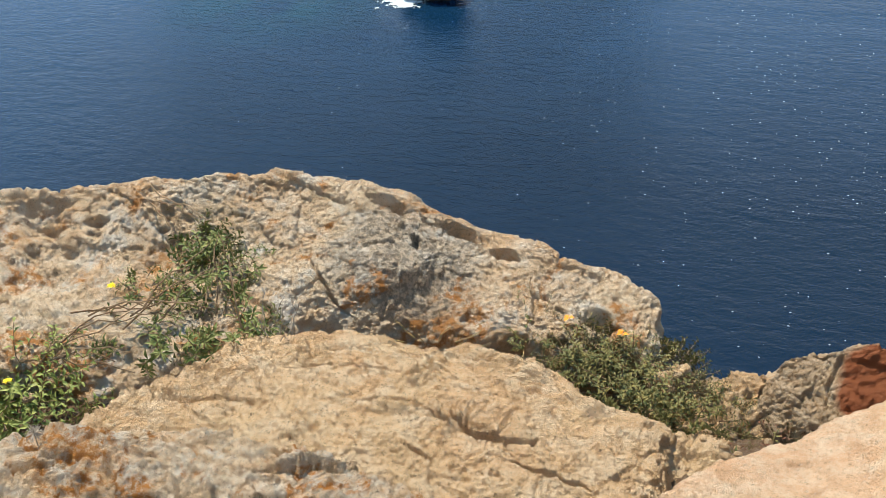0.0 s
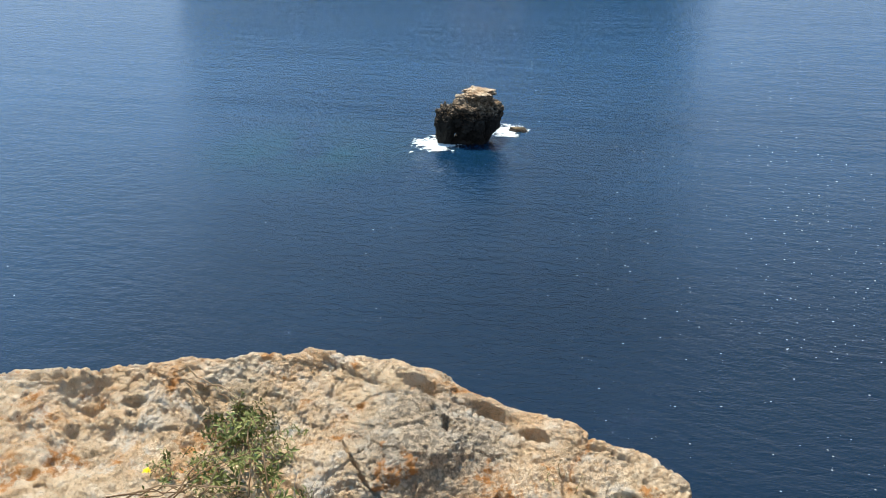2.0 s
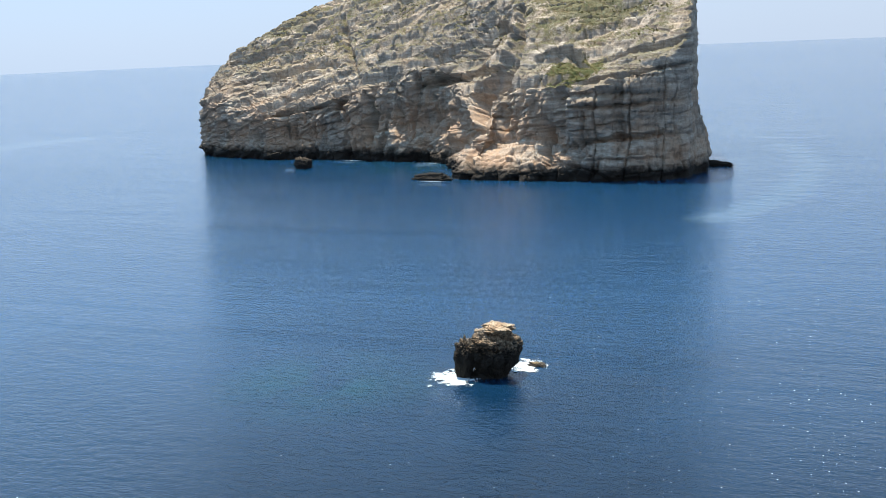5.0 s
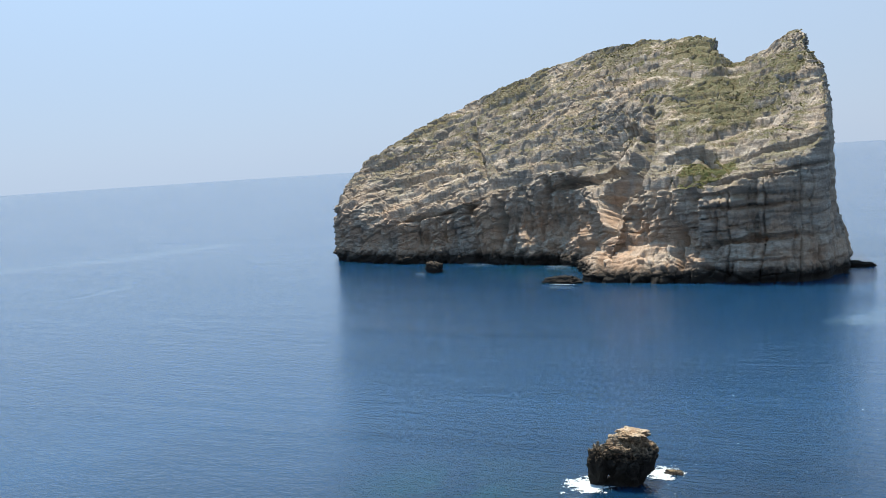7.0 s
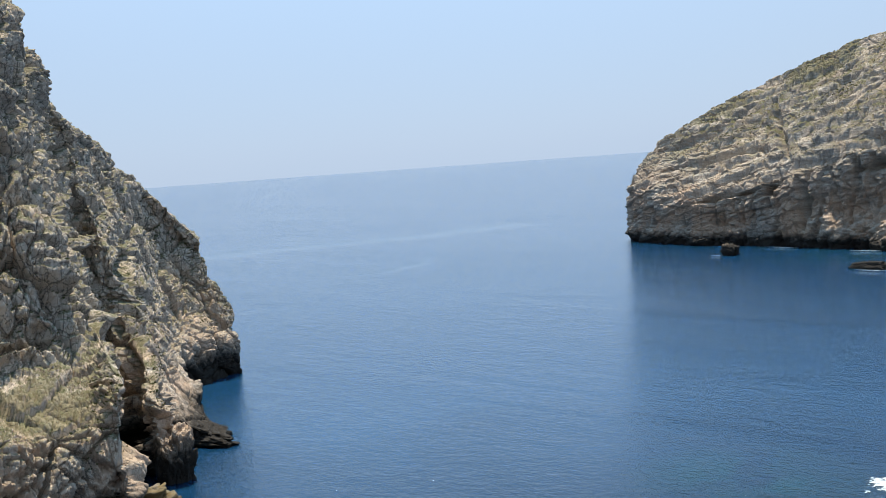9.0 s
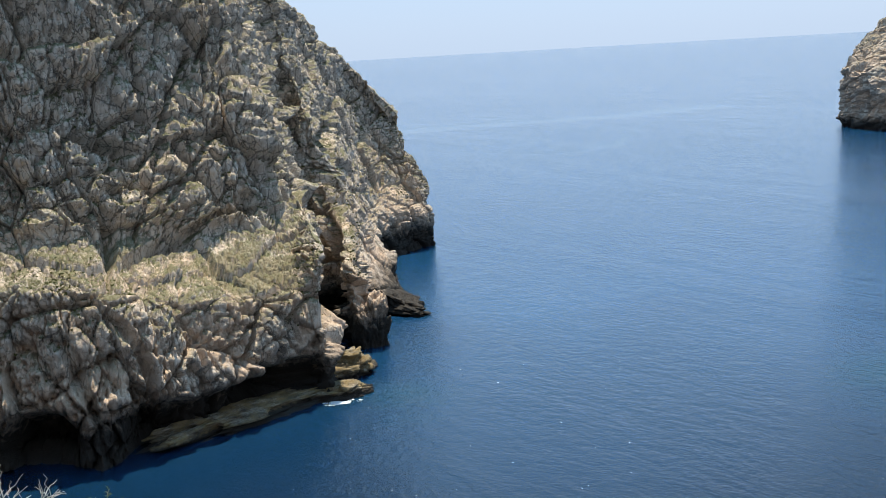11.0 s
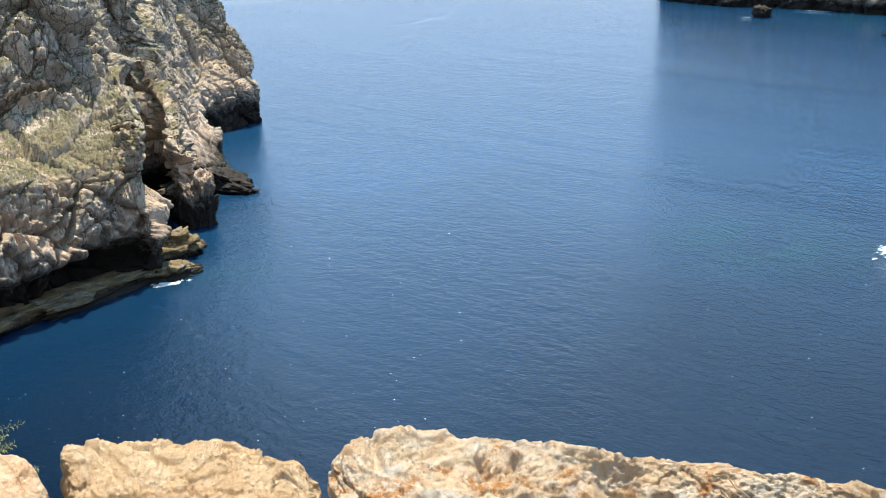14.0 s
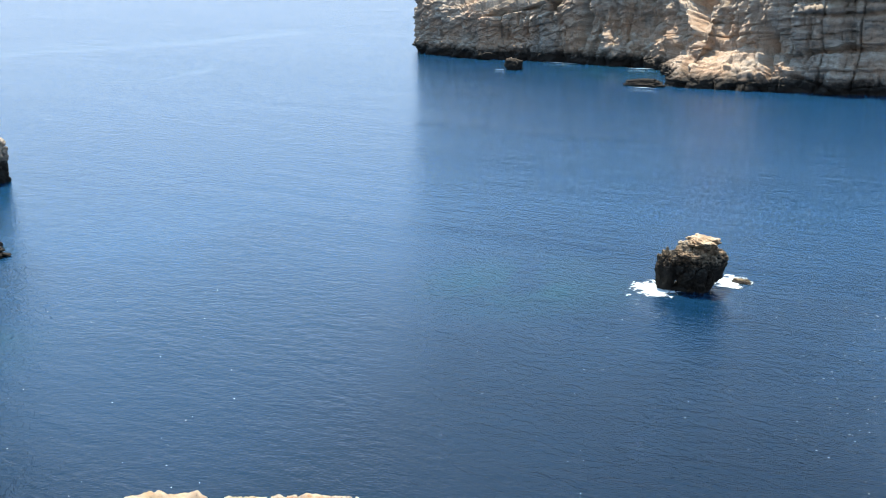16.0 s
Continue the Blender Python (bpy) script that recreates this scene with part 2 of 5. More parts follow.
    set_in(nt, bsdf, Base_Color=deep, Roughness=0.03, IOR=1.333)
    relief(nt, bsdf, h, 1.0, 0.36)
    return m


M_SEA = sea_water()


def limestone_near(name, base, warm, pale, lichen=0.0, dark=0.0, scale=1.0, crisp=1.0, stain=None, crusted=None):
    """Rock seen close to: pitted and grainy, with dark crusts and orange lichen."""
    m, nt, bsdf = shader(name)
    co = coords(nt, (scale, scale, scale))
    big = noise_of(nt, co, 2.3, 5, 0.6, 0.6)
    mid = noise_of(nt, co, 13.0, 8, 0.72, 0.3)
    fine = noise_of(nt, co, 70.0, 8, 0.8, 0.2)
    holes = node(nt, "TexVoronoi", ("Vector", co), ("Scale", 34.0), ("Randomness", 1.0)).outputs["Distance"]
    c = blend(nt, span(nt, big, 0.38, 0.62), base, warm)
    c = blend(nt, span(nt, mid, 0.45, 0.66, 0.0, 0.9), c, pale)
    c = blend(nt, span(nt, mid, 0.42, 0.26, 0.0, 0.7 * crisp), c, blend(nt, 0.55, c, (0.14, 0.085, 0.045)))
    grit = noise_of(nt, co, 110.0, 4, 0.7)
    c = blend(nt, span(nt, grit, 0.54, 0.68, 0.0, 0.5), c, blend(nt, 0.6, c, (0.86, 0.78, 0.64)))
    c = blend(nt, span(nt, grit, 0.46, 0.34, 0.0, 0.4 * crisp + 0.1), c, blend(nt, 0.6, c, (0.20, 0.12, 0.06)))
    c = blend(nt, span(nt, fine, 0.56, 0.66, 0.0, 0.85 * crisp), c, blend(nt, 0.8, c, (0.07, 0.05, 0.03)))
    if dark:
        crust = maths(nt, "MULTIPLY", span(nt, noise_of(nt, co, 4.2, 6, 0.65, 0.5), 0.50, 0.58), span(nt, noise_of(nt, co, 52.0, 7, 0.85), 0.42, 0.54))
        c = blend(nt, maths(nt, "MULTIPLY", crust, dark), c, (0.115, 0.11, 0.10))
        if crusted:
            # a boulder of the ridge that black and grey crusts cover in small spots
            spots = maths(nt, "MULTIPLY", near_spot(nt, crusted[0], crusted[1], 0.6), span(nt, noise_of(nt, co, 60.0, 5, 0.75), 0.46, 0.54))
            c = blend(nt, maths(nt, "MULTIPLY", near_spot(nt, crusted[0], crusted[1], 0.6), 0.4), c, (0.50, 0.46, 0.39))
            c = blend(nt, maths(nt, "MULTIPLY", spots, 0.6), c, (0.11, 0.10, 0.085))
        white = maths(nt, "MULTIPLY", span(nt, noise_of(nt, co, 6.5, 7, 0.75, 0.4), 0.55, 0.62), 0.8)
        c = blend(nt, white, c, (0.74, 0.68, 0.58))
    if stain:
        place, reach, colour = stain
        g = node(nt, "NewGeometry")
        d = node(nt, "VectorMath", (0, g.outputs["Position"]), (1, place), operation="DISTANCE").outputs["Value"]
        d = maths(nt, "ADD", d, maths(nt, "MULTIPLY", noise_of(nt, co, 9.0, 5, 0.6), 0.10))
        c = blend(nt, span(nt, d, reach + 0.05, reach + 0.03, 0.0, 1.0), c, blend(nt, mid, colour, (0.42, 0.17, 0.08)))
    if lichen:
        spot = maths(nt, "MULTIPLY", span(nt, noise_of(nt, co, 4.6, 4, 0.6, 0.8), 0.56, 0.62), span(nt, noise_of(nt, co, 31.0, 7, 0.8), 0.44, 0.54))
        c = blend(nt, maths(nt, "MULTIPLY", spot, lichen), c, (0.58, 0.22, 0.035))
    set_in(nt, bsdf, Base_Color=c, Roughness=0.92, Specular_IOR_Level=0.2)
    b = relief(nt, bsdf, mid, 1.0, 0.036 * crisp)
    b = relief(nt, bsdf, span(nt, holes, 0.05, 0.4), 0.6 * crisp, 0.010, b)
    b = relief(nt, bsdf, fine, 1.0, 0.022 * crisp, b)
    relief(nt, bsdf, noise_of(nt, co, 230.0, 4, 0.75), 1.0, 0.007, b)
    return m


M_RIDGE = limestone_near("ridge_limestone", (0.84, 0.64, 0.42), (0.81, 0.54, 0.31), (0.91, 0.80, 0.64), lichen=0.8, dark=0.22, crisp=0.9, crusted=((-1.27, 2.40, 58.27), 0.26))
M_SLAB = limestone_near("slab_limestone", (0.85, 0.60, 0.345), (0.80, 0.51, 0.275), (0.91, 0.71, 0.48))
M_SMOOTH = limestone_near("smooth_limestone", (0.83, 0.58, 0.365), (0.79, 0.49, 0.285), (0.87, 0.68, 0.48), crisp=0.6)
M_LICHEN = limestone_near("lichen_limestone", (0.85, 0.66, 0.45), (0.81, 0.55, 0.32), (0.91, 0.82, 0.68), lichen=0.9, dark=0.25, scale=1.3)
M_RED = limestone_near("red_stained_limestone", (0.64, 0.47, 0.30), (0.60, 0.42, 0.25), (0.70, 0.56, 0.40), stain=((0.05, 2.40, 58.19), 0.14, (0.33, 0.09, 0.035)))
M_SOIL = limestone_near("soil", (0.16, 0.10, 0.06), (0.20, 0.12, 0.07), (0.30, 0.21, 0.13))


# ---------------------------------------------------------------- rock shapes
PERM = np.random.RandomState(7).permutation(256)
PERM = np.concatenate([PERM, PERM, PERM]).astype(np.int32)
GRAD = np.random.RandomState(8).normal(size=(256, 3))
GRAD /= np.linalg.norm(GRAD, axis=1)[:, None]
JIT = ((PERM / 256.0 - 0.5) * 0.8).astype(np.float32)
GX, GY, GZ = np.ascontiguousarray(GRAD.T.astype(np.float32))


def perlin(p):
    """Gradient noise at rows of points."""
    p = np.asarray(p, np.float32)
    i = np.floor(p).astype(np.int32)
    f = p - i
    i &= 255
    w = f * f * f * (f * (f * 6 - 15) + 10)
    fx, fy, fz = np.ascontiguousarray(f.T)
    wx, wy, wz = np.ascontiguousarray(w.T)
    ix, iy, iz = np.ascontiguousarray(i.T)
    out = 0
    for dx in (0, 1):
        hx, kx = PERM[ix + dx], wx if dx else 1 - wx
        for dy in (0, 1):
            hy, ky = PERM[hx + iy + dy], kx * (wy if dy else 1 - wy)
            for dz in (0, 1):
                h = PERM[hy + iz + dz]
                out = out + ky * (wz if dz else 1 - wz) * ((fx - dx) * GX[h] + (fy - dy) * GY[h] + (fz - dz) * GZ[h])
    return out * 1.5


def fbm(p, octaves=5, gain=0.5):
    out, a, k = 0.0, 1.0, 1.0
    for n in range(octaves):
        out = out + a * perlin(p * k + n * 17.3)
        a, k = a * gain, k * 2.07
    return out


def cells(p):
    """Distances to the nearest and second nearest of scattered seeds, a random number for the nearest seed's cell, and a tilt across it."""
    p = np.asarray(p, np.float32)
    i = np.floor(p - 0.5).astype(np.int32)
    fx, fy, fz = np.ascontiguousarray((p - i).T)
    ix, iy, iz = np.ascontiguousarray((i & 255).T)
    d1, d2 = np.full(len(p), 9.0, np.float32), np.full(len(p), 9.0, np.float32)
    who, tilt = np.zeros(len(p), np.float32), np.zeros(len(p), np.float32)
    for dx in (0, 1):
        hx = PERM[ix + dx]
        for dy in (0, 1):
            hy = PERM[hx + iy + dy]
            for dz in (0, 1):
                h = PERM[hy + iz + dz]
                ox = fx - dx - 0.5 - JIT[h + 1]
                oy = fy - dy - 0.5 - JIT[h + 2]
                oz = fz - dz - 0.5 - JIT[h + 3]
                d = np.sqrt(ox * ox + oy * oy + oz * oz)
                near = d < d1
                d2 = np.where(near, d1, np.minimum(d2, d))
                who = np.where(near, h / 256.0, who)
                tilt = np.where(near, ox * GX[h] + oy * GY[h] + oz * GZ[h], tilt)
                d1 = np.where(near, d, d1)
    return d1, d2, who, tilt


def blocks(p, size, step, lean, crack, width=0.12, warp=0.22):
    """Relief of jointed rock: blocks of that size that stand out or back, lean, and are parted by cracks."""
    q = p / size
    q = q + warp * np.sin(q[:, (1, 2, 0)] * 2.3 + 1.7 * np.sin(q[:, (2, 0, 1)] * 1.1))
    d1, d2, who, tilt = cells(q)
    return step * (who - 0.5) * 2 + lean * tilt - crack * (1 - smooth(0, width, d2 - d1))


def pillows(p, size, step, swell, crack, width=0.10, warp=0.22):
    """Relief of weathered jointed rock: rounded blocks that stand out or back, parted by narrow deep cracks."""
    q = p / size
    q = q + warp * np.sin(q[:, (1, 2, 0)] * 2.3 + 1.7 * np.sin(q[:, (2, 0, 1)] * 1.1))
    d1, d2, who, tilt = cells(q)
    gap = d2 - d1
    return step * (who - 0.5) * 2 + 1.5 * swell * tilt + 0.5 * swell * smooth(0, 0.28, gap) - crack * (1 - smooth(0, width, gap))


def clefts(p, lines):
    """How deep clefts and gullies go at each point: rows of the line, by bearing and rise from the lookout, half width in degrees, depth."""
    az = np.degrees(np.arctan2(-p[:, 0], p[:, 1]))
    rise = np.degrees(np.arctan2(p[:, 2] - 60.0, np.hypot(p[:, 0], p[:, 1])))
    w = np.stack([az + 0.10 * fbm(p / 7.0, 3), rise + 0.10 * fbm(p / 7.0 + 40, 3)], 1)
    out = np.zeros(len(p))
    for line, width, depth in lines:
        line, width, depth = np.array(line, float), width * 1.25, depth * 1.3
        best, along = np.full(len(w), 9.0), np.zeros(len(w))
        for k, (a, b) in enumerate(zip(line[:-1], line[1:])):
            t = np.clip((w - a) @ (b - a) / ((b - a) @ (b - a)), 0, 1)
            d = np.linalg.norm(w - a - t[:, None] * (b - a), axis=1)
            along = np.where(d < best, (k + t) / (len(line) - 1), along)
            best = np.minimum(best, d)
        full = 0.4 + 0.6 * smooth(0, 0.25, along) * smooth(1, 0.75, along)
        out = np.maximum(out, depth * full * np.clip(1 - best / (width * full), 0, 1) ** 0.7)
    return out


def boxes(p, size, step, lean, crack, width=0.10, warp=0.25):
    """Relief of square-jointed rock: courses of blocks, shifted from column to column, parted by straight cracks."""
    q = p / size
    q = q + warp * np.stack([perlin(q * 0.45 + 3.1), perlin(q * 0.45 + 11.7), perlin(q * 0.45 + 23.9)], 1)
    ix, iy = np.floor(q[:, 0]).astype(int) & 255, np.floor(q[:, 1]).astype(int) & 255
    column = PERM[PERM[ix] + iy]
    q[:, 2] = q[:, 2] * (0.7 + 0.6 * PERM[column + 5] / 256.0) + column / 256.0
    iz = np.floor(q[:, 2]).astype(int) & 255
    h = PERM[column + iz]
    f = q - np.floor(q)
    border = np.minimum(f, 1 - f).min(1)
    tilt = ((f - 0.5) * np.stack([GX[h], GY[h], GZ[h]], 1)).sum(1)
    return step * (h / 128.0 - 1) + lean * tilt - crack * (1 - smooth(0, width, border))


def smooth(a, b, x):
    t = np.clip((x - a) / (b - a), 0, 1)
    return t * t * (3 - 2 * t)


def spline(points, at, tension=0.5):
    """Rows of points along axis 0, taken at fractional places by a cardinal spline."""
    points = np.asarray(points, float)
    n = len(points)
    i = np.clip(np.floor(at).astype(int), 0, n - 2)
    t = (at - i).reshape((-1,) + (1,) * (points.ndim - 1))
    a, b = points[i], points[i + 1]
    m0 = tension * (b - points[np.maximum(i - 1, 0)])
    m1 = tension * (points[np.minimum(i + 2, n - 1)] - a)
    return (2 * t**3 - 3 * t**2 + 1) * a + (t**3 - 2 * t**2 + t) * m0 + (-2 * t**3 + 3 * t**2) * b + (t**3 - t**2) * m1


def even(lengths, count):
    """Fractional places that spread a count of steps evenly over spans of those lengths."""
    run = np.concatenate([[0], np.cumsum(lengths)])
    return np.interp(np.linspace(0, run[-1], count), run, np.arange(len(run)))


def sheet(sections, nu, nv, weights=None, tension_u=0.5, tension_v=0.3, weights_u=None):
    """A grid of points lofted over upright sections, which are listed from left to right as seen from outside."""
    s = np.asarray(sections, float)
    lu = np.linalg.norm(np.diff(s, axis=0), axis=2).mean(1)
    lv = np.linalg.norm(np.diff(s, axis=1), axis=2).mean(0)
    if weights_u is not None:
        lu = lu * np.asarray(weights_u)
    if weights is not None:
        lv = lv * np.asarray(weights)
    g = spline(s, even(lu, nu), tension_u)
    g = spline(g.transpose(1, 0, 2), even(lv, nv), tension_v).transpose(1, 0, 2)
    return g


def normals(g):
    n = np.cross(np.gradient(g, axis=0), np.gradient(g, axis=1))
    return n / np.maximum(np.linalg.norm(n, axis=2, keepdims=True), 1e-9)


def grid_mesh(name, g, closed=False, flat=False):
    nu, nv = g.shape[:2]
    mesh = bpy.data.meshes.new(name)
    i = np.arange(nu if closed else nu - 1)[:, None]
    j = np.arange(nv - 1)[None]
    k = (i + 1) % nu
    f = np.stack([i * nv + j, k * nv + j, k * nv + j + 1, i * nv + j + 1], -1).reshape(-1, 4)
    mesh.vertices.add(nu * nv)
    mesh.vertices.foreach_set("co", g.reshape(-1))
    mesh.loops.add(f.size)
    mesh.loops.foreach_set("vertex_index", f.reshape(-1).astype(np.int32))
    mesh.polygons.add(len(f))
    mesh.polygons.foreach_set("loop_start", np.arange(0, f.size, 4, dtype=np.int32))
    mesh.polygons.foreach_set("use_smooth", np.full(len(f), not flat))
    mesh.update(calc_edges=True)
    mesh.validate()
    return mesh


def thing(name, mesh, material, parent=None, **tags):
    mesh.materials.append(material)
    ob = new(name, mesh)
    ob.parent = parent
    return tagged(ob, **tags)


def polar(az, d, z):
    """A place by its bearing to the left of +y, its ground distance and its height."""
    return (-math.sin(radians(az)) * d, math.cos(radians(az)) * d, z)


GROUND = 60.0


# ---------------------------------------------------------------- sea
def build_sea():
    radii = np.concatenate([np.linspace(5, 400, 60), np.geomspace(410, 4970, 60)])
    a = np.linspace(0, 2 * np.pi, 181)[:-1]
    g = np.stack([radii[None] * np.cos(a)[:, None], radii[None] * np.sin(a)[:, None], np.zeros((180, 120))], -1)
    return grid_mesh("water", g, closed=True)


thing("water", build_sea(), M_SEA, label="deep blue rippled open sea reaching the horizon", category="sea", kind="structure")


def leaf_material(name, a, b, rough=0.6, sheen=0.3):
    m, nt, bsdf = shader(name)
    g = node(nt, "NewGeometry")
    c = blend(nt, g.outputs["Random Per Island"], a, b)
    c = blend(nt, span(nt, noise_of(nt, coords(nt), 60.0, 3), 0.4, 0.7, 0.0, 0.4), c, (0.16, 0.12, 0.05))
    set_in(nt, bsdf, Base_Color=c, Roughness=rough, Specular_IOR_Level=sheen)
    return m


M_SCRUB = leaf_material("scrub", (0.055, 0.075, 0.02), (0.125, 0.120, 0.042), 0.8, 0.1)


def soup_mesh(name, verts, faces):
    mesh = bpy.data.meshes.new(name)
    mesh.from_pydata(verts, [], faces)
    mesh.update()
    return mesh


def tufts(name, places, sizes, seed):
    """Low clumps of scrub: short upright leaf blades standing in each place."""
    rng = np.random.RandomState(seed)
    verts, faces = [], []
    for place, size in zip(places, sizes):
        for _ in range(9):
            a, tip = rng.uniform(0, 2 * math.pi), rng.uniform(0.2, 1.0)
            foot = place + np.array([math.cos(a), math.sin(a), 0]) * size * rng.uniform(0, 0.6)
            side = np.array([-math.sin(a * 1.7), math.cos(a * 1.7), 0.2]) * size * rng.uniform(0.18, 0.34)
            head = foot + np.array([math.cos(a) * 0.5, math.sin(a) * 0.5, 0.5 + tip * 0.5]) * size * 0.7
            k = len(verts)
            verts += [tuple(foot - side * 0.6 - (0, 0, 0.1)), tuple(foot + side * 0.6 - (0, 0, 0.1)), tuple(head + side), tuple(head - side)]
            faces.append((k, k + 1, k + 2, k + 3))
    return soup_mesh(name, verts, faces)


def scatter(g, count, seed, keep):
    """Places on a rock sheet, drawn where keep(points, normals) is high."""
    rng = np.random.RandomState(seed)
    p, n = g.reshape(-1, 3), normals(g).reshape(-1, 3)
    w = np.clip(keep(p, n), 0, None)
    pick = rng.choice(len(p), count, p=w / w.sum())
    return p[pick] + rng.uniform(-0.2, 0.2, (count, 3)) * (1, 1, 0)


# ---------------------------------------------------------------- island
ISLAND_CLEFTS = [
    ([(22.9, 1.6), (23.2, -0.3), (23.9, -1.7), (25.3, -2.9), (25.4, -4.8), (25.9, -6.3)], 0.45, 13.0),
    ([(22.3, -1.1), (21.4, -0.8), (20.6, -0.7), (19.7, -1.2)], 0.28, 6.0),
    ([(20.63, -2.37), (17.9, -2.03), (14.4, -1.56)], 0.13, 3.5),
    ([(21.0, -3.65), (17.4, -3.6), (14.4, -3.3)], 0.12, 3.5),
    ([(21.1, -5.65), (18.3, -5.2), (14.3, -5.05)], 0.15, 4.5),
    ([(21.9, -4.4), (21.8, -5.8), (21.7, -6.7)], 0.20, 4.0),
    ([(19.5, -0.98), (16.5, -0.62), (14.3, -0.2)], 0.12, 3.5),
    ([(37.6, -1.75), (35.2, -1.3), (33.5, -0.93), (32.3, -0.85)], 0.16, 4.0),
    ([(37.7, -0.75), (34.8, 0.2), (32.8, 1.4)], 0.14, 3.5),
    ([(36.5, -3.5), (34.7, -3.1), (32.7, -2.9)], 0.16, 4.0),
    ([(28.3, -2.2), (27.0, -1.8), (25.4, -1.4), (24.5, -1.4)], 0.32, 8.0),
    ([(31.2, -2.4), (30.7, -3.6), (31.0, -4.5)], 0.20, 4.0),
    ([(31.95, 1.5), (31.9, 0.1), (31.5, -1.4)], 0.18, 4.0),
    ([(29.7, 2.25), (27.3, 2.25), (24.8, 2.4)], 0.12, 3.0),
    ([(24.6, 0.95), (23.5, 0.45)], 0.28, 5.0),
    ([(26.6, -2.8), (26.1, -4.8), (27.0, -5.9)], 0.35, 5.0),
]


def build_island():
    # bearing and distance of the foot; then bearing, distance, height of the cliff's brow and of the ridge
    rows = [
        (39.4, 660, 39.3, 668, 33, 37.5, 690, 60),
        (36.2, 613, 36.3, 622, 26, 34.1, 692, 80),
        (32.9, 593, 33.0, 602, 33, 30.6, 684, 97),
        (30.0, 568, 30.0, 579, 42, 27.0, 668, 110),
        (27.3, 549, 27.0, 562, 46, 24.7, 652, 116),
        (26.6, 486, 25.2, 500, 18, 23.5, 642, 119),
        (24.8, 474, 24.0, 508, 38, 22.6, 636, 117),
        (21.1, 461, 21.0, 474, 40, 19.8, 620, 112),
        (17.4, 457, 17.5, 466, 45, 18.8, 604, 100),
        (15.0, 460, 15.2, 468, 54, 15.9, 570, 110),
        (14.1, 476, 14.45, 486, 71, 15.5, 578, 108),
    ]
    tail = [(13.6, 504, 14.55, 524, 66, 15.4, 592, 105), (16, 640, 16.5, 630, 60, 16.8, 604, 99), (22, 750, 22, 740, 58, 21.5, 670, 104)]
    tail += [(30, 800, 30, 785, 48, 28, 700, 100), (36.5, 770, 36.5, 755, 33, 34, 710, 78), (39.2, 700, 39.1, 700, 28, 37.4, 698, 58)]
    sections = []
    for az, d, az1, d1, z1, az2, d2, z2 in rows + tail:
        brow, top = np.array(polar(az1, d1, z1)), np.array(polar(az2, d2, z2))
        knee = brow * 0.55 + top * 0.45 + (0, 0, 0.07 * (z2 - z1))
        toe = np.array(polar(az, d + 1, 3))
        shin = toe * 0.3 + brow * 0.7
        shin[2] = toe[2] * 0.62 + brow[2] * 0.38
        sections.append([polar(az, d, -6), toe, shin, brow, knee, top])
    sections.append(sections[0])
    g = sheet(sections, 1150, 330, weights=(1, 1.2, 1.2, 1.2, 1.2), weights_u=[1.6] * 11 + [0.25] * 6)
    p, n = g.reshape(-1, 3), normals(g).reshape(-1, 3)
    z = p[:, 2]
    east = smooth(-235, -200, p[:, 0])
    d = 3.2 * fbm(p / 52.0, 3) + 1.3 * fbm(p / (17, 17, 10), 3)
    # tilted beds that stand out as ledges, each of its own hardness
    q = z - (0.34 - 0.24 * east) * (p[:, 0] + 235) + 4 * fbm(p / 70.0, 2)
    ledge, lift = 0, 0
    open_slope = smooth(0.30, 0.60, n[:, 2])
    for period, amp in ((8.5, 2.0), (3.4, 1.1)):
        k = q / period + 0.22 * fbm(p / (period * 4), 3)
        saw = k - np.floor(k)
        hard = np.clip(perlin(np.stack([p[:, 0] / 30, p[:, 1] / 30, np.floor(k) * 3.7 + 0.5], 1)) * 1.4 + 0.55, 0, 1)
        # on the slopes the beds make stairs, on the cliffs they jut
        lift = lift + period * hard * 0.5 * (smooth(0.66, 0.92, saw) - saw + 0.15)
        ledge = ledge + amp * hard * (smooth(0, 0.12, saw) * (1 - 0.8 * saw) - 0.35)
    d += ledge * (1 - 0.7 * open_slope)
    steep = 1 - smooth(0.35, 0.7, n[:, 2])
    groove = fbm(p / (9, 9, 48), 4)
    d += steep * (2.4 * groove - 2.8 * smooth(0.10, 0.45, -groove))
    wall = east * steep
    d += (1 - 0.8 * wall) * blocks(p, (7.5, 7.5, 4.2), 0.75, 0.8, 1.0) + blocks(p, (3.0, 3.0, 1.9), 0.35, 0.35, 0.45)
    d += wall * boxes(np.stack([p[:, 0], p[:, 1], q], 1), (14.0, 14.0, 7.0), 0.9, 0.8, 2.2, 0.045, 0.15)
    # wave-cut notch
    d -= 4.0 * smooth(6.5, 0.5, z + 3.0 * perlin(p / 11.0)) * smooth(-6, -1, z) * np.clip(0.45 + perlin(p / 20.0), 0, 1)
    # gully between the two halves, hanging green bowl, and the saddle's hollow
    for a, r, zz, size, depth in ((25.0, 560, 52, (13, 13, 34), 14.0), (30.5, 585, 44, (16, 10, 5), 5.0), (26.8, 575, 52, (14, 9, 4), 6.0), (16.0, 466, 58, (18, 8, 2.0), 4.0), (19.0, 464, 36, (22, 8, 1.6), 3.5), (19.2, 482, 52, (13, 13, 8), 6.0), (28.0, 560, 22, (9, 9, 7), 4.0)):
        c = np.array(polar(a, r, zz))
        d -= depth * np.exp(-((((p - c) / size) ** 2).sum(1)))
    cave = np.array(polar(32.55, 596, 29))
    across = np.abs((p - cave) @ np.array((0.84, 0.54, 0)))
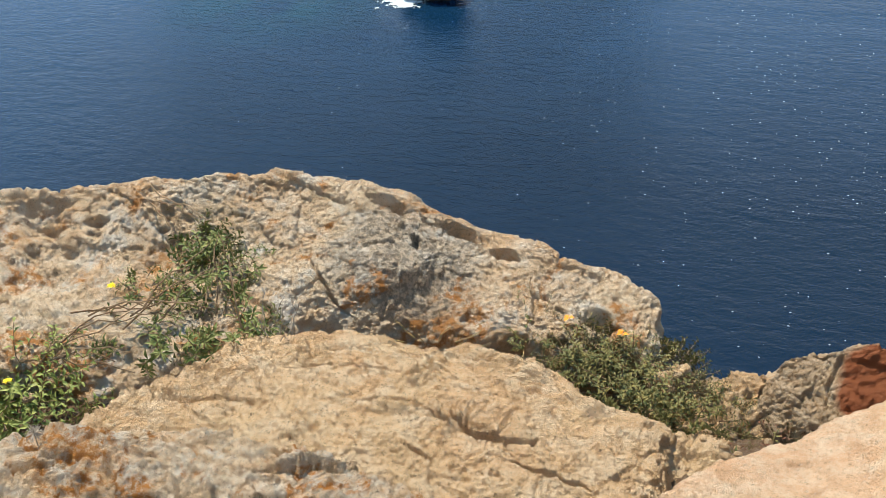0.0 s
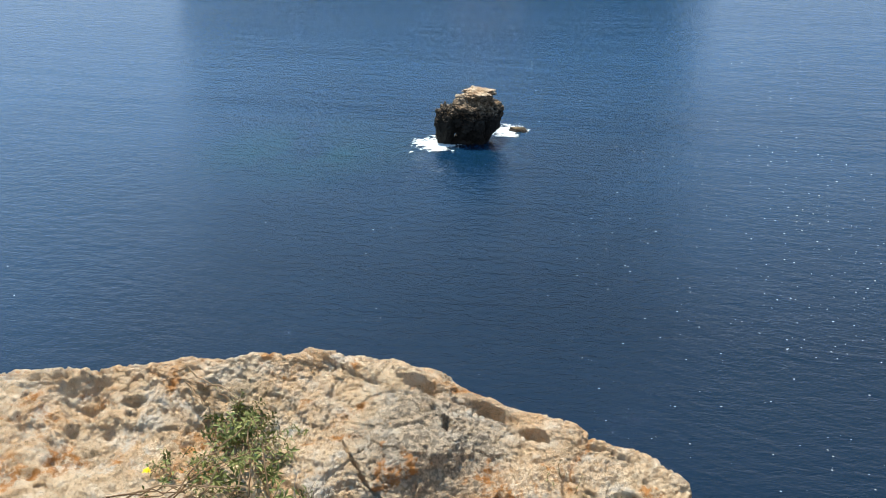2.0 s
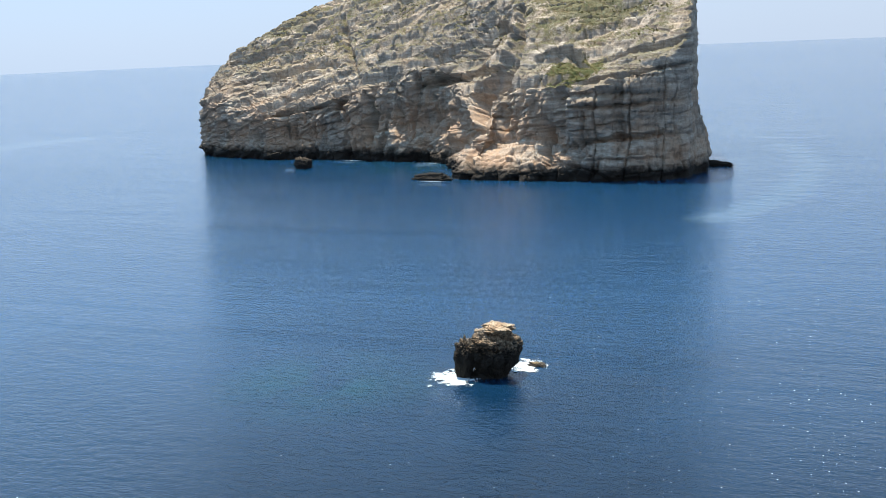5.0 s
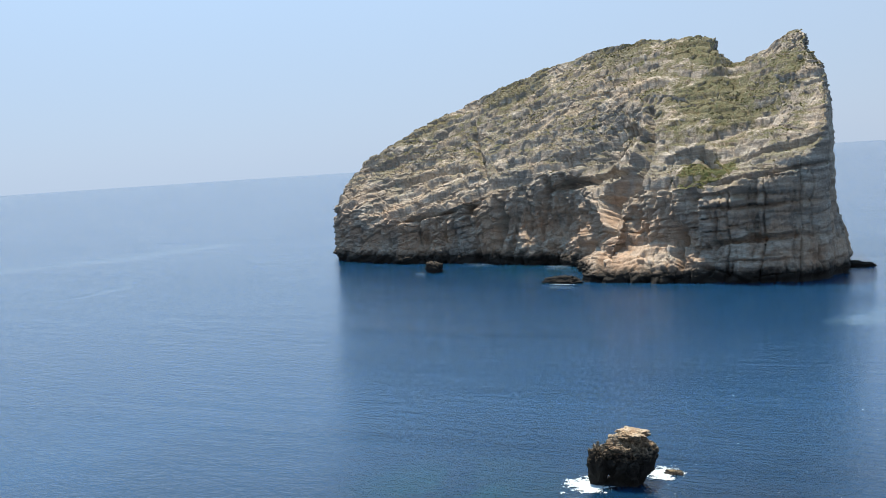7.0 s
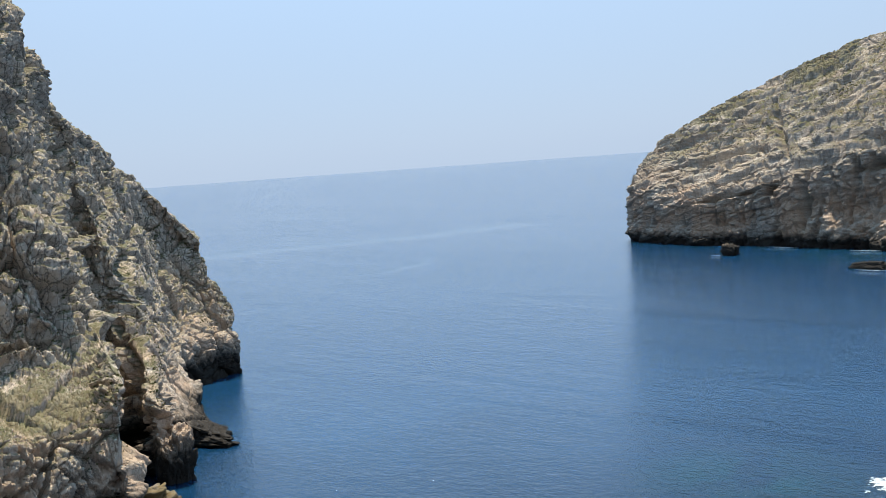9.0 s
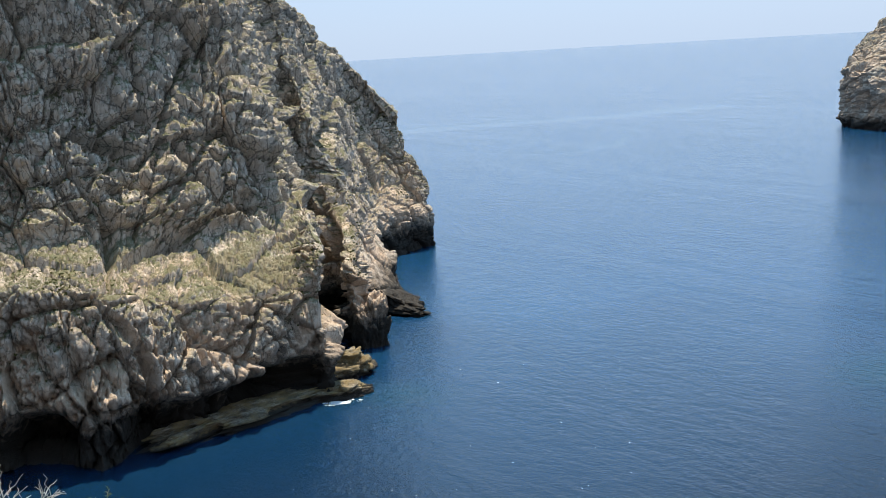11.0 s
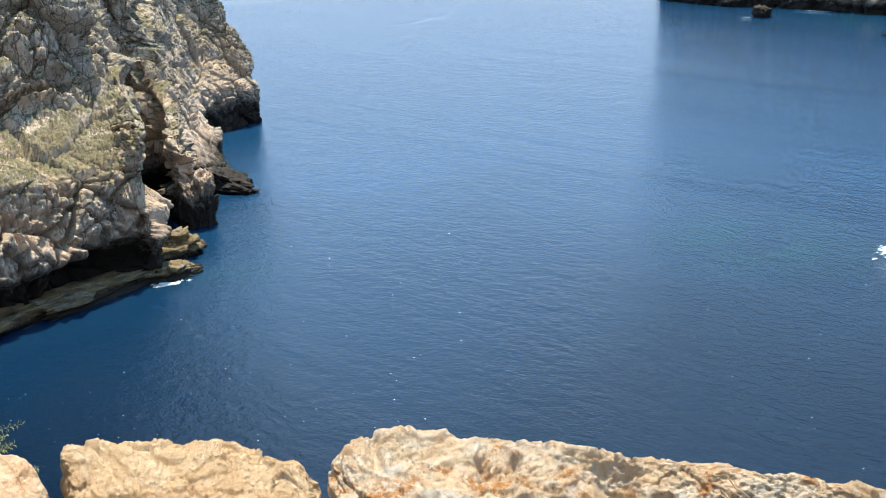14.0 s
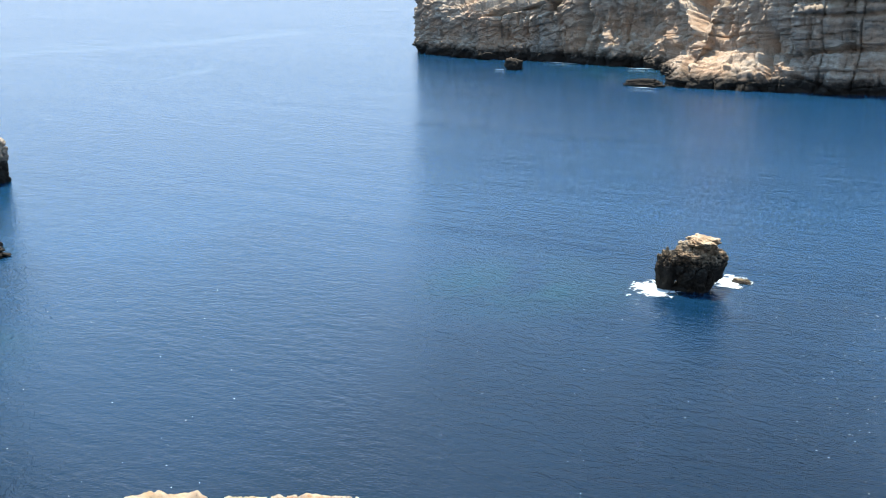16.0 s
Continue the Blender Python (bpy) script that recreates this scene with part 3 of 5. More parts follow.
    d -= 9.0 * smooth(1.0, 0.8, np.maximum(across / 2.7, np.abs(z - cave[2]) / 3.4))
    d -= clefts(p, ISLAND_CLEFTS)
    d *= (smooth(-6, 1, z) * 0.8 + 0.2) * (1 - 0.5 * smooth(-142, -124, p[:, 0]))
    out = p + n * d[:, None] * (1, 1, 0.7)
    out[:, 2] += lift * open_slope * smooth(4, 14, z)
    return out.reshape(g.shape)


def grows(p, n, lo, hi):
    return smooth(0.45, 0.75, n[:, 2]) * smooth(lo, hi, p[:, 2]) * smooth(0.0, 0.35, fbm(p / 22.0, 4))


island = new("island")
tagged(island, "huge tilted limestone island with scrub on its slopes", "island")
g_island = build_island()
thing("rock_mass", grid_mesh("rock_mass", g_island), M_ISLAND, island)
spots = scatter(g_island[:900], 3500, 3, lambda p, n: grows(p, n, 30, 62))
thing("scrub", tufts("scrub", spots, np.random.RandomState(4).uniform(0.25, 0.6, len(spots)), 5), M_SCRUB, island, label="low green scrub", kind="stuff")


# ---------------------------------------------------------------- headland
HEADLAND_CLEFTS = [
    ([(65.3, -1.0), (65.2, -3.1), (65.7, -6.5), (65.5, -8.8), (65.5, -10.8), (66.2, -13.9), (66.9, -15.1)], 0.45, 7.0),
    ([(66.3, -6.0), (66.6, -8.2), (66.1, -10.4), (66.3, -12.0)], 0.22, 3.0),
    ([(67.6, -0.5), (67.9, -3.5), (67.2, -6.0), (66.9, -7.6)], 0.40, 4.5),
    ([(69.0, 4.6), (68.4, 2.0), (68.0, -0.5), (68.5, -2.6)], 0.28, 3.0),
    ([(77.9, -10.4), (75.6, -9.7), (73.6, -9.3), (71.7, -8.2), (69.8, -8.1)], 0.24, 2.6),
    ([(70.1, -6.8), (69.9, -7.6), (69.8, -8.4)], 0.50, 3.5),
    ([(78.2, -3.7), (76.6, -4.0), (74.7, -4.3)], 0.42, 5.0),
    ([(73.2, -2.0), (73.8, -4.5), (74.5, -6.5), (75.6, -8.8)], 0.22, 2.2),
    ([(70.9, -2.5), (71.3, -4.2), (72.8, -5.8), (74.6, -8.2)], 0.16, 1.6),
    ([(77.0, -6.5), (76.8, -8.8), (77.0, -10.6)], 0.35, 2.6),
    ([(77.3, -12.5), (76.1, -14.6), (75.2, -17.6)], 0.30, 3.0),
    ([(73.2, -14.0), (72.9, -16.0), (72.7, -17.6)], 0.22, 2.2),
    ([(79.6, -13.0), (79.0, -15.5), (78.3, -18.0)], 0.28, 2.4),
    ([(70.2, -12.4), (69.0, -12.2), (67.8, -11.6)], 0.14, 1.4),
    ([(69.6, -12.6), (70.1, -14.2), (70.9, -16.0)], 0.16, 1.6),
    ([(63.4, -3.3), (63.5, -5.0), (63.6, -6.6)], 0.10, 1.6),
    ([(62.6, -4.6), (62.7, -6.2), (62.8, -7.6)], 0.09, 1.4),
    ([(64.9, -7.1), (63.6, -7.4), (62.4, -8.0)], 0.12, 1.2),
    ([(64.2, -10.4), (64.6, -12.0), (64.1, -13.6)], 0.22, 2.4),
    ([(71.6, 3.5), (71.2, 0.5), (71.6, -2.0)], 0.20, 2.0),
    ([(75.0, 1.0), (74.4, -1.4), (74.6, -3.6)], 0.22, 2.2),
]


def build_headland():
    # bearing and distance of the foot; then bearing, distance, height of the terrace's rim, of its back, and of the cliff's top
    far = [
        (60.1, 325, 60.2, 325, 10, 60.4, 330, 19, 62.1, 348, 40),
        (63.0, 298, 63.1, 302, 13, 63.3, 319, 22, 64.3, 352, 57),
        (60.9, 247, 61.6, 248, 4, 63.6, 265, 13, 65.4, 348, 64),
        (63.9, 239, 64.0, 242, 10, 64.5, 263, 21, 66.4, 332, 70),
        (64.1, 218, 64.4, 221, 15, 65.1, 247, 26, 67.7, 302, 77),
        (66.0, 236, 66.3, 244, 16, 66.8, 256, 34, 68.6, 280, 83),
        (65.7, 189, 66.0, 195, 26, 67.1, 223, 36, 70.3, 272, 97),
    ]
    near = [
        (67.3, 183, 67.5, 187, 20, 68.4, 208, 30, 71.5, 268, 118),
        (70.6, 176, 70.7, 182, 20, 71.2, 204, 29, 73.0, 266, 128),
        (74.0, 169, 74.0, 177, 22, 74.3, 198, 31, 75.8, 262, 134),
        (79.0, 167, 79.0, 173, 26, 79.3, 192, 33, 80.0, 254, 138),
        (86.0, 169, 86.0, 175, 27, 86.0, 190, 33, 87.0, 250, 138),
        (100, 150, 100, 156, 25, 100, 170, 32, 100, 196, 112),
        (125, 120, 125, 126, 25, 125, 140, 32, 125, 170, 95),
    ]
    sections = []
    for az, d, a1, d1, z1, a2, d2, z2, a3, d3, z3 in far + near:
        # the cliff above the terrace stands steep: its top lies close behind, on the same skyline
        near_by = d2 + 0.58 * (d3 - d2)
        d3, z3 = near_by, GROUND + (z3 - GROUND) * near_by / d3
        rim, back, top = polar(a1, d1, z1), polar(a2, d2, z2), polar(a3, d3, z3)
        brow = np.array(back) * 0.25 + np.array(top) * 0.75
        sections.append([polar(az, d + 3, -6), polar(az, d + 0.5, 2), rim, back, brow, top, polar(a3 + 6, d3 + 110, z3 * 0.9), polar(a3 + 8, d3 + 190, -5)])
    g = sheet(sections[::-1], 1250, 470, weights=(0.6, 1, 1, 1, 1, 0.1, 0.07), tension_v=0.25, weights_u=[0.15, 0.3, 1.0] + [1.3] * 4 + [1.0] * 6)
    p, n = g.reshape(-1, 3), normals(g).reshape(-1, 3)
    z = p[:, 2]
    d = 2.0 * fbm(p / 30.0, 3) + 0.7 * fbm(p / 11.0, 2)
    steep = 1 - smooth(0.45, 0.8, n[:, 2])
    # joints lean with height; rounded blocks at four sizes
    spin = lambda v: v @ np.array(((0.90, -0.42, 0.10), (0.42, 0.90, 0.05), (-0.11, 0.0, 0.99)))
    q = p + np.stack([0.16 * z, 0.10 * z, 0 * z], 1)
    d += (0.35 + 0.65 * steep) * pillows(q, (11.0, 11.0, 13.0), 1.8, 1.8, 2.6, 0.05)
    d += (0.2 + 0.8 * steep) * pillows(spin(q), (4.6, 4.2, 4.9), 0.7, 0.8, 1.5, 0.06)
    d += (0.85 + 0.15 * steep) * pillows(spin(q) + 31.0, (2.0, 2.0, 2.2), 0.22, 0.34, 0.6, 0.09)
    d += (0.3 + 0.5 * steep) * boxes(spin(q), (3.1, 2.7, 2.8), 0.30, 0.35, 0.7, 0.06)
    d += pillows(q + 57.0, (0.95, 0.95, 1.05), 0.07, 0.12, 0.16, 0.14)
    d -= clefts(p, HEADLAND_CLEFTS)
    # the seaward end is smoother
    az = np.degrees(np.arctan2(-p[:, 0], p[:, 1]))
    end = smooth(69, 64, az)
    d = d * (1 - 0.45 * end) - 0.9 * end
    # a deep wave-cut notch under the face, shallower elsewhere, and a cave
    d -= (6.5 - 4.5 * smooth(66, 63, az)) * smooth(10.0, 3.0, z + 3.0 * perlin(p / 9.0)) * smooth(-6, -1, z) * np.clip(0.55 + 1.3 * perlin(p / 14.0 + 3), 0, 1.2)
    d -= 6.0 * smooth(8.2, 6.6, z + 1.6 * perlin(p / 6.0)) * smooth(66.5, 67.8, az) * smooth(78.5, 75.5, az)
    d -= 12.0 * np.exp(-((((p - np.array(polar(81.2, 170, 4.5))) / (5.5, 5.5, 4.5)) ** 2).sum(1)) ** 2)
    for a, r, zz, size, depth in ((76.5, 199, 37, (3.5, 3.5, 2.2), 5.0), (75.0, 196, 48, (7, 7, 2.5), 4.0), (69.0, 211, 38, (2.2, 2.2, 2.4), 4.0), (66.2, 214, 14, (3.0, 3.0, 12), 6.0)):
        c = np.array(polar(a, r, zz))
        d -= depth * np.exp(-((((p - c) / size) ** 2).sum(1)))
    d *= smooth(-6, 1, z) * 0.8 + 0.2
    return (p + n * d[:, None]).reshape(g.shape)


headland = new("headland")
tagged(headland, "steep jointed grey limestone headland with grassy ledges", "cliff")
g_head = build_headland()
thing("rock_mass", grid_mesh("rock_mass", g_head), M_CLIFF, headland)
spots = scatter(g_head[200:, :330], 2600, 6, lambda p, n: grows(p, n, 11, 17) * smooth(75, 40, p[:, 2]))
thing("scrub", tufts("scrub", spots, np.random.RandomState(7).uniform(0.12, 0.34, len(spots)), 8), M_SCRUB, headland, label="low yellow-green scrub", kind="stuff")


# ---------------------------------------------------------------- sea stack and skerries
def boulder(name, centre, size, seed, nu=160, nv=90, shape=None, step=0.07):
    """A free-standing lump: a ball drawn out to size, shaped and cracked into blocks."""
    u, v = np.meshgrid(np.linspace(0, 2 * np.pi, nu, endpoint=False), np.linspace(-np.pi / 2, np.pi / 2, nv), indexing="ij")
    ball = np.stack([np.cos(v) * np.cos(u), np.cos(v) * np.sin(u), np.sin(v)], -1).reshape(-1, 3)
    q = ball + seed * 3.1
    r = 1 + 0.16 * fbm(q * 1.4, 3) + 0.05 * fbm(q * 5, 4)
    r = r + blocks(q, (0.55, 0.55, 0.5), step, 0.20, 0.06, 0.10) + blocks(q, (0.22, 0.22, 0.18), step * 0.4, 0.08, 0.035, 0.14)
    p = ball * r[:, None]
    if shape is not None:
        p = shape(p)
    return grid_mesh(name, (p * np.array(size) + centre).reshape(nu, nv, 3), closed=True)


def boxy(p):
    """Squarer shoulders, and undercut where the sea gnaws it."""
    k = (np.abs(p) ** 4).sum(1) ** 0.25 / np.maximum(np.linalg.norm(p, axis=1), 1e-6)
    p = p * (1 / k * 0.86)[:, None]
    cut = 0.74 + 0.26 * smooth(-0.65, 0.3, p[:, 2])
    return p * np.stack([cut, cut, np.ones(len(p))], 1)


def mushroom(p):
    """Broad above and gnawed away to a narrow foot below, leaning out to one side; beds stand out near the top."""
    k = (np.abs(p) ** 3).sum(1) ** (1 / 3) / np.maximum(np.linalg.norm(p, axis=1), 1e-6)
    p = p * (1 / k * 0.93)[:, None]
    z = p[:, 2]
    wide = 0.60 + 0.42 * smooth(-0.75, 0.25, z) - 0.10 * smooth(0.55, 0.95, z)
    bed = z * 5.2 + 0.5 * fbm(p * 1.5 + 3, 2)
    wide = wide + 0.07 * smooth(0.1, 0.5, z) * (smooth(0, 0.2, bed - np.floor(bed)) - 0.7)
    lean = 0.16 * smooth(-0.6, 0.6, z)
    return np.stack([p[:, 0] * wide + lean * 0.89, p[:, 1] * wide + lean * 0.45, z], 1)


stack = new("sea_stack")
tagged(stack, "dark undercut limestone stack with a sunlit tan top", "rock")
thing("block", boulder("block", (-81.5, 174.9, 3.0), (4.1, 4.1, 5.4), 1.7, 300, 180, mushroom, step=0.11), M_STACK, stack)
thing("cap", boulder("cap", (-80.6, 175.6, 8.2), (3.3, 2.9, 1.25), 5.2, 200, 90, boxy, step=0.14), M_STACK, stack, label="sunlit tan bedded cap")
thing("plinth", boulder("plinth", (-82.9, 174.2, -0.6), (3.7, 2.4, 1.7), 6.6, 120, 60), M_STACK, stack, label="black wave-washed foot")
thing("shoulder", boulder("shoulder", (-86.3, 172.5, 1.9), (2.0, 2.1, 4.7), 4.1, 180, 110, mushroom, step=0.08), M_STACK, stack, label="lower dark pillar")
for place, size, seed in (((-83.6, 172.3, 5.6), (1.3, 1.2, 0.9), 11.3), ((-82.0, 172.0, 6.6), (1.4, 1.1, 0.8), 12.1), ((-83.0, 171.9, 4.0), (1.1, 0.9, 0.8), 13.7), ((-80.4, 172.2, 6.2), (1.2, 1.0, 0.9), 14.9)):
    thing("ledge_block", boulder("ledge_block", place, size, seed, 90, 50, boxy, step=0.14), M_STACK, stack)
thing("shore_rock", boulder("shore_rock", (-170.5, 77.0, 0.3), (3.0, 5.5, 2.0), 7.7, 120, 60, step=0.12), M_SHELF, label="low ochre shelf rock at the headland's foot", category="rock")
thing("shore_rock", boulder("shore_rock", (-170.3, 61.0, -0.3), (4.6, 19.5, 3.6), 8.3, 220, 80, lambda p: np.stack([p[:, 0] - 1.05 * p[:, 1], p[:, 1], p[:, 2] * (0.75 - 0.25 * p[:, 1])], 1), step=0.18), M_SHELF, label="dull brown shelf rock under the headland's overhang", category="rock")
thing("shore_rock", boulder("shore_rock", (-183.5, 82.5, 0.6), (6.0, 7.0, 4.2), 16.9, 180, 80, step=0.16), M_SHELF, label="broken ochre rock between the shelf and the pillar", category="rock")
thing("shore_rock", boulder("shore_rock", (-197.0, 96.5, 2.0), (4.5, 4.0, 9.0), 9.1, 160, 100, boxy), M_CLIFF, label="tan rock pillar standing at the headland's foot", category="rock")
thing("shore_rock", boulder("shore_rock", (-220.0, 113.5, 0.6), (10.5, 3.6, 3.4), 15.3, 160, 60, lambda p: np.stack([p[:, 0], p[:, 1] + 0.9 * p[:, 0], p[:, 2] * (0.8 - 0.4 * p[:, 0])], 1), step=0.12), M_STACK, label="low black rock spit reaching out from the headland", category="rock")
thing("skerry", boulder("skerry", (-76.2, 182.9, -0.2), (2.0, 1.3, 0.8), 2.9, 80, 40), M_SKERRY, label="low wet ochre rock awash beside the stack", category="rock")
thing("skerry", boulder("skerry", (-316.0, 460.0, 1.0), (4.6, 4.0, 5.0), 3.7, 80, 50, boxy), M_STACK, label="small dark rock standing below the island", category="rock")
thing("skerry", boulder("skerry", (-226, 428, 0.2), (9.0, 3.0, 3.0), 5.3, 90, 50), M_STACK, label="jagged dark rock reaching out from the island", category="rock")
thing("skerry", boulder("skerry", (-116.5, 493, 0.2), (7.0, 2.5, 2.2), 6.3, 80, 50), M_STACK, label="low dark rock at the island's eastern foot", category="rock")


# ---------------------------------------------------------------- foam and sun glints
def foam_material():
    m, nt, bsdf = shader("foam")
    c = blend(nt, noise_of(nt, coords(nt), 1.5, 6, 0.7), (0.30, 0.42, 0.48), (0.70, 0.74, 0.75))
    set_in(nt, bsdf, Base_Color=c, Roughness=0.8)
    relief(nt, bsdf, noise_of(nt, coords(nt), 3.0, 6, 0.7), 0.6, 0.1)
    return m


M_FOAM = foam_material()


def foam(place, size, turn, label, seed, gap=0.0, n=260):
    """White water: a lacy sheet with holes, lying a little above the sea."""
    u, v = np.meshgrid(np.linspace(-1, 1, n), np.linspace(-1, 1, n), indexing="ij")
    c, s = math.cos(radians(turn)), math.sin(radians(turn))
    x, y = u * size[0], v * size[1]
    p = np.stack([x * c - y * s + place[0], x * s + y * c + place[1], 0 * x], -1).reshape(-1, 3)
    f = fbm(p / (0.5 * max(size[1], 0.8)) + seed, 6, 0.75)
    p[:, 2] = 0.05 + 0.10 * np.clip(f, 0, 1)
    r = np.sqrt(u**2 + v**2).reshape(-1)
    lace = 0.55 * smooth(0.16, 0.0, np.abs(fbm(p / 0.9 + seed + 5, 3))) * smooth(0.15, 0.6, r)
    keep = (1.1 * f + 1.5 * (1 - r / 0.72) - lace - gap > 0).reshape(n, n)
    i, j = np.nonzero(keep[:-1, :-1] & keep[1:, :-1] & keep[:-1, 1:])
    k = i * n + j
    faces = np.stack([k, k + n, k + n + 1, k + 1], 1)
    used = np.unique(faces)
    back = np.zeros(n * n, int)
    back[used] = np.arange(len(used))
    thing("foam", soup_mesh("foam", p[used].tolist(), back[faces].tolist()), M_FOAM, label=label, category="foam", kind="stuff")


foam((-87.6, 170.6, 0), (5.0, 6.4), 25, "white surf breaking against the stack", 1.0)
foam((-77.9, 182.0, 0), (4.2, 5.0), 20, "white surf round the low rock", 2.0)
foam((-166.5, 76.0, 0), (2.2, 6.0), -20, "white wash over the shelf below the headland", 3.0, 0.7)
foam((-311, 495.5, 0), (14, 1.2), -5, "thin white wash along the island's foot", 4.0, 0.1)
foam((-257, 488.5, 0), (13, 1.2), 5, "thin white wash along the island's foot", 5.0, 0.1)
foam((-224, 423.0, 0), (9, 1.0), 0, "thin white wash along the island's foot", 6.0, 0.2)
foam((-322, 456.0, 0), (3.5, 1.0), 0, "thin white wash along the small rock", 7.0, 0.1)


def flecks(name, lanes, label, seed):
    """Small raised white specks that stand in for sun glints on the sea: rows of bearing from, to, distance from, to,
    count.
    """
    rng = np.random.RandomState(seed)
    verts, faces = [], []
    for a0, a1, r0, r1, count in lanes:
        for _ in range(count):
            x, y, _ = polar(rng.uniform(a0, a1), math.sqrt(rng.uniform(r0**2, r1**2)), 0)
            size, turn = rng.uniform(0.05, 0.15) * (0.5 + 0.5 * math.hypot(x, y) / 150), rng.uniform(-0.5, 0.5)
            k = len(verts)
            for i in range(6):
                t = 2 * math.pi * i / 6
                u, v = math.cos(t) * size, math.sin(t) * size * 0.5
                verts.append((x + u * math.cos(turn) - v * math.sin(turn), y + u * math.sin(turn) + v * math.cos(turn), 0.03))
            verts.append((x, y, 0.03 + size * 0.4))
            faces += [(k + i, k + (i + 1) % 6, k + 6) for i in range(6)]
    thing(name, soup_mesh(name, verts, faces), M_FOAM, label=label, category="foam", kind="stuff")


# sun glints on the ripples, modelled as tiny specks in the foam's white
flecks("glint_specks", [(2, 20, 88, 190, 210), (8, 24, 120, 260, 110), (-6, 8, 85, 170, 130), (62, 84, 100, 150, 190), (50, 66, 110, 200, 50), (24, 38, 100, 190, 50)], "tiny white specks standing in for sun glints on the rippled sea", 61)


# ---------------------------------------------------------------- near ground


def build_ground():
    az = np.arange(180, -180, -2.0)
    bend = np.clip(np.interp(az, (-130, -75, 110, 160), (1, 0, 0, 1)), 0, 1)
    edge = np.interp(az, (-75, 0, 12, 30, 45, 60, 80, 110), (2.6, 2.30, 2.25, 2.45, 2.75, 3.05, 3.3, 3.6)) * (1 - bend) + 120 * bend
    top = np.interp(az, (-180, -60, 18, 35, 50, 75, 120, 180), (0.5, -1.9, -1.93, -1.90, -1.80, -1.74, -1.6, 0.5))
    steps = [0.0, 0.004, 0.02, 0.06, 0.12, 0.25, 0.35, 0.45, 0.55, 0.62, 0.69, 0.76, 0.82, 0.88, 0.94, 0.985]
    cols = [np.stack([-np.sin(np.radians(az)) * edge * s, np.cos(np.radians(az)) * edge * s, GROUND + top * (0.3 + 0.7 * s) - 1.9 * 0.7 * (1 - s)], -1) for s in steps]
    for more, z in ((0.05, GROUND - 2.3), (0.6, 54), (2.5, 40), (4.0, 18), (5.0, -5)):
        cols.append(np.stack([-np.sin(np.radians(az)) * (edge + more), np.cos(np.radians(az)) * (edge + more), 0 * az + z], -1))
    g = np.stack(cols[::-1], 1)
    g = spline(g.transpose(1, 0, 2), np.linspace(0, g.shape[1] - 1, 150), 0.0).transpose(1, 0, 2)
    p, n = g.reshape(-1, 3), normals(g).reshape(-1, 3)
    r = np.hypot(p[:, 0], p[:, 1])
    near = smooth(9, 5, r)
    out = p + n * (near * 0.03 * fbm(p / 0.18, 4) + 1.0 * smooth(57, 45, p[:, 2]) * fbm(p / 6.0, 4))[:, None]
    return grid_mesh("ground", out.reshape(g.shape), closed=True)


thing("ground", build_ground(), M_SOIL, label="dry brown soil on the cliff top between rocks", category="ground", kind="structure")


def shaky(p, amount=0.010):
    """The same points, shifted a little at random, so that what is cut along a line comes out ragged."""
    return p + amount * np.stack([fbm(p / 0.09 + k * 7.7, 4, 0.6) for k in range(3)], 1)


def groove(w, line, width, depth):
    """A cut along a polyline in plan (or in space): how deep it is at each of the shaky points w. It tapers out at both ends."""
    dim = len(line[0])
    if dim == 3:
        # on a steep face the line is followed by bearing and rise
        w = np.stack([np.arctan2(w[:, 0], w[:, 1]), np.arctan2(w[:, 2] - GROUND, np.hypot(w[:, 0], w[:, 1]))], 1) * 3.1
        line = [(math.atan2(x, y) * 3.1, math.atan2(z, math.hypot(x, y)) * 3.1) for x, y, z in line]
        dim = 2
    line = [np.array(v) for v in line]
    best, along = np.full(len(w), 9.0), np.zeros(len(w))
    for k, (a, b) in enumerate(zip(line[:-1], line[1:])):
        t = np.clip((w[:, :dim] - a) @ (b - a) / ((b - a) @ (b - a)), 0, 1)
        d = np.linalg.norm(w[:, :dim] - a - t[:, None] * (b - a), axis=1)
        along = np.where(d < best, (k + t) / (len(line) - 1), along)
        best = np.minimum(best, d)
    full = 0.35 + 0.65 * smooth(0, 0.3, along) * smooth(1, 0.7, along)
    return -depth * full * np.clip(1 - best / (width * full), 0, 1) ** 0.6


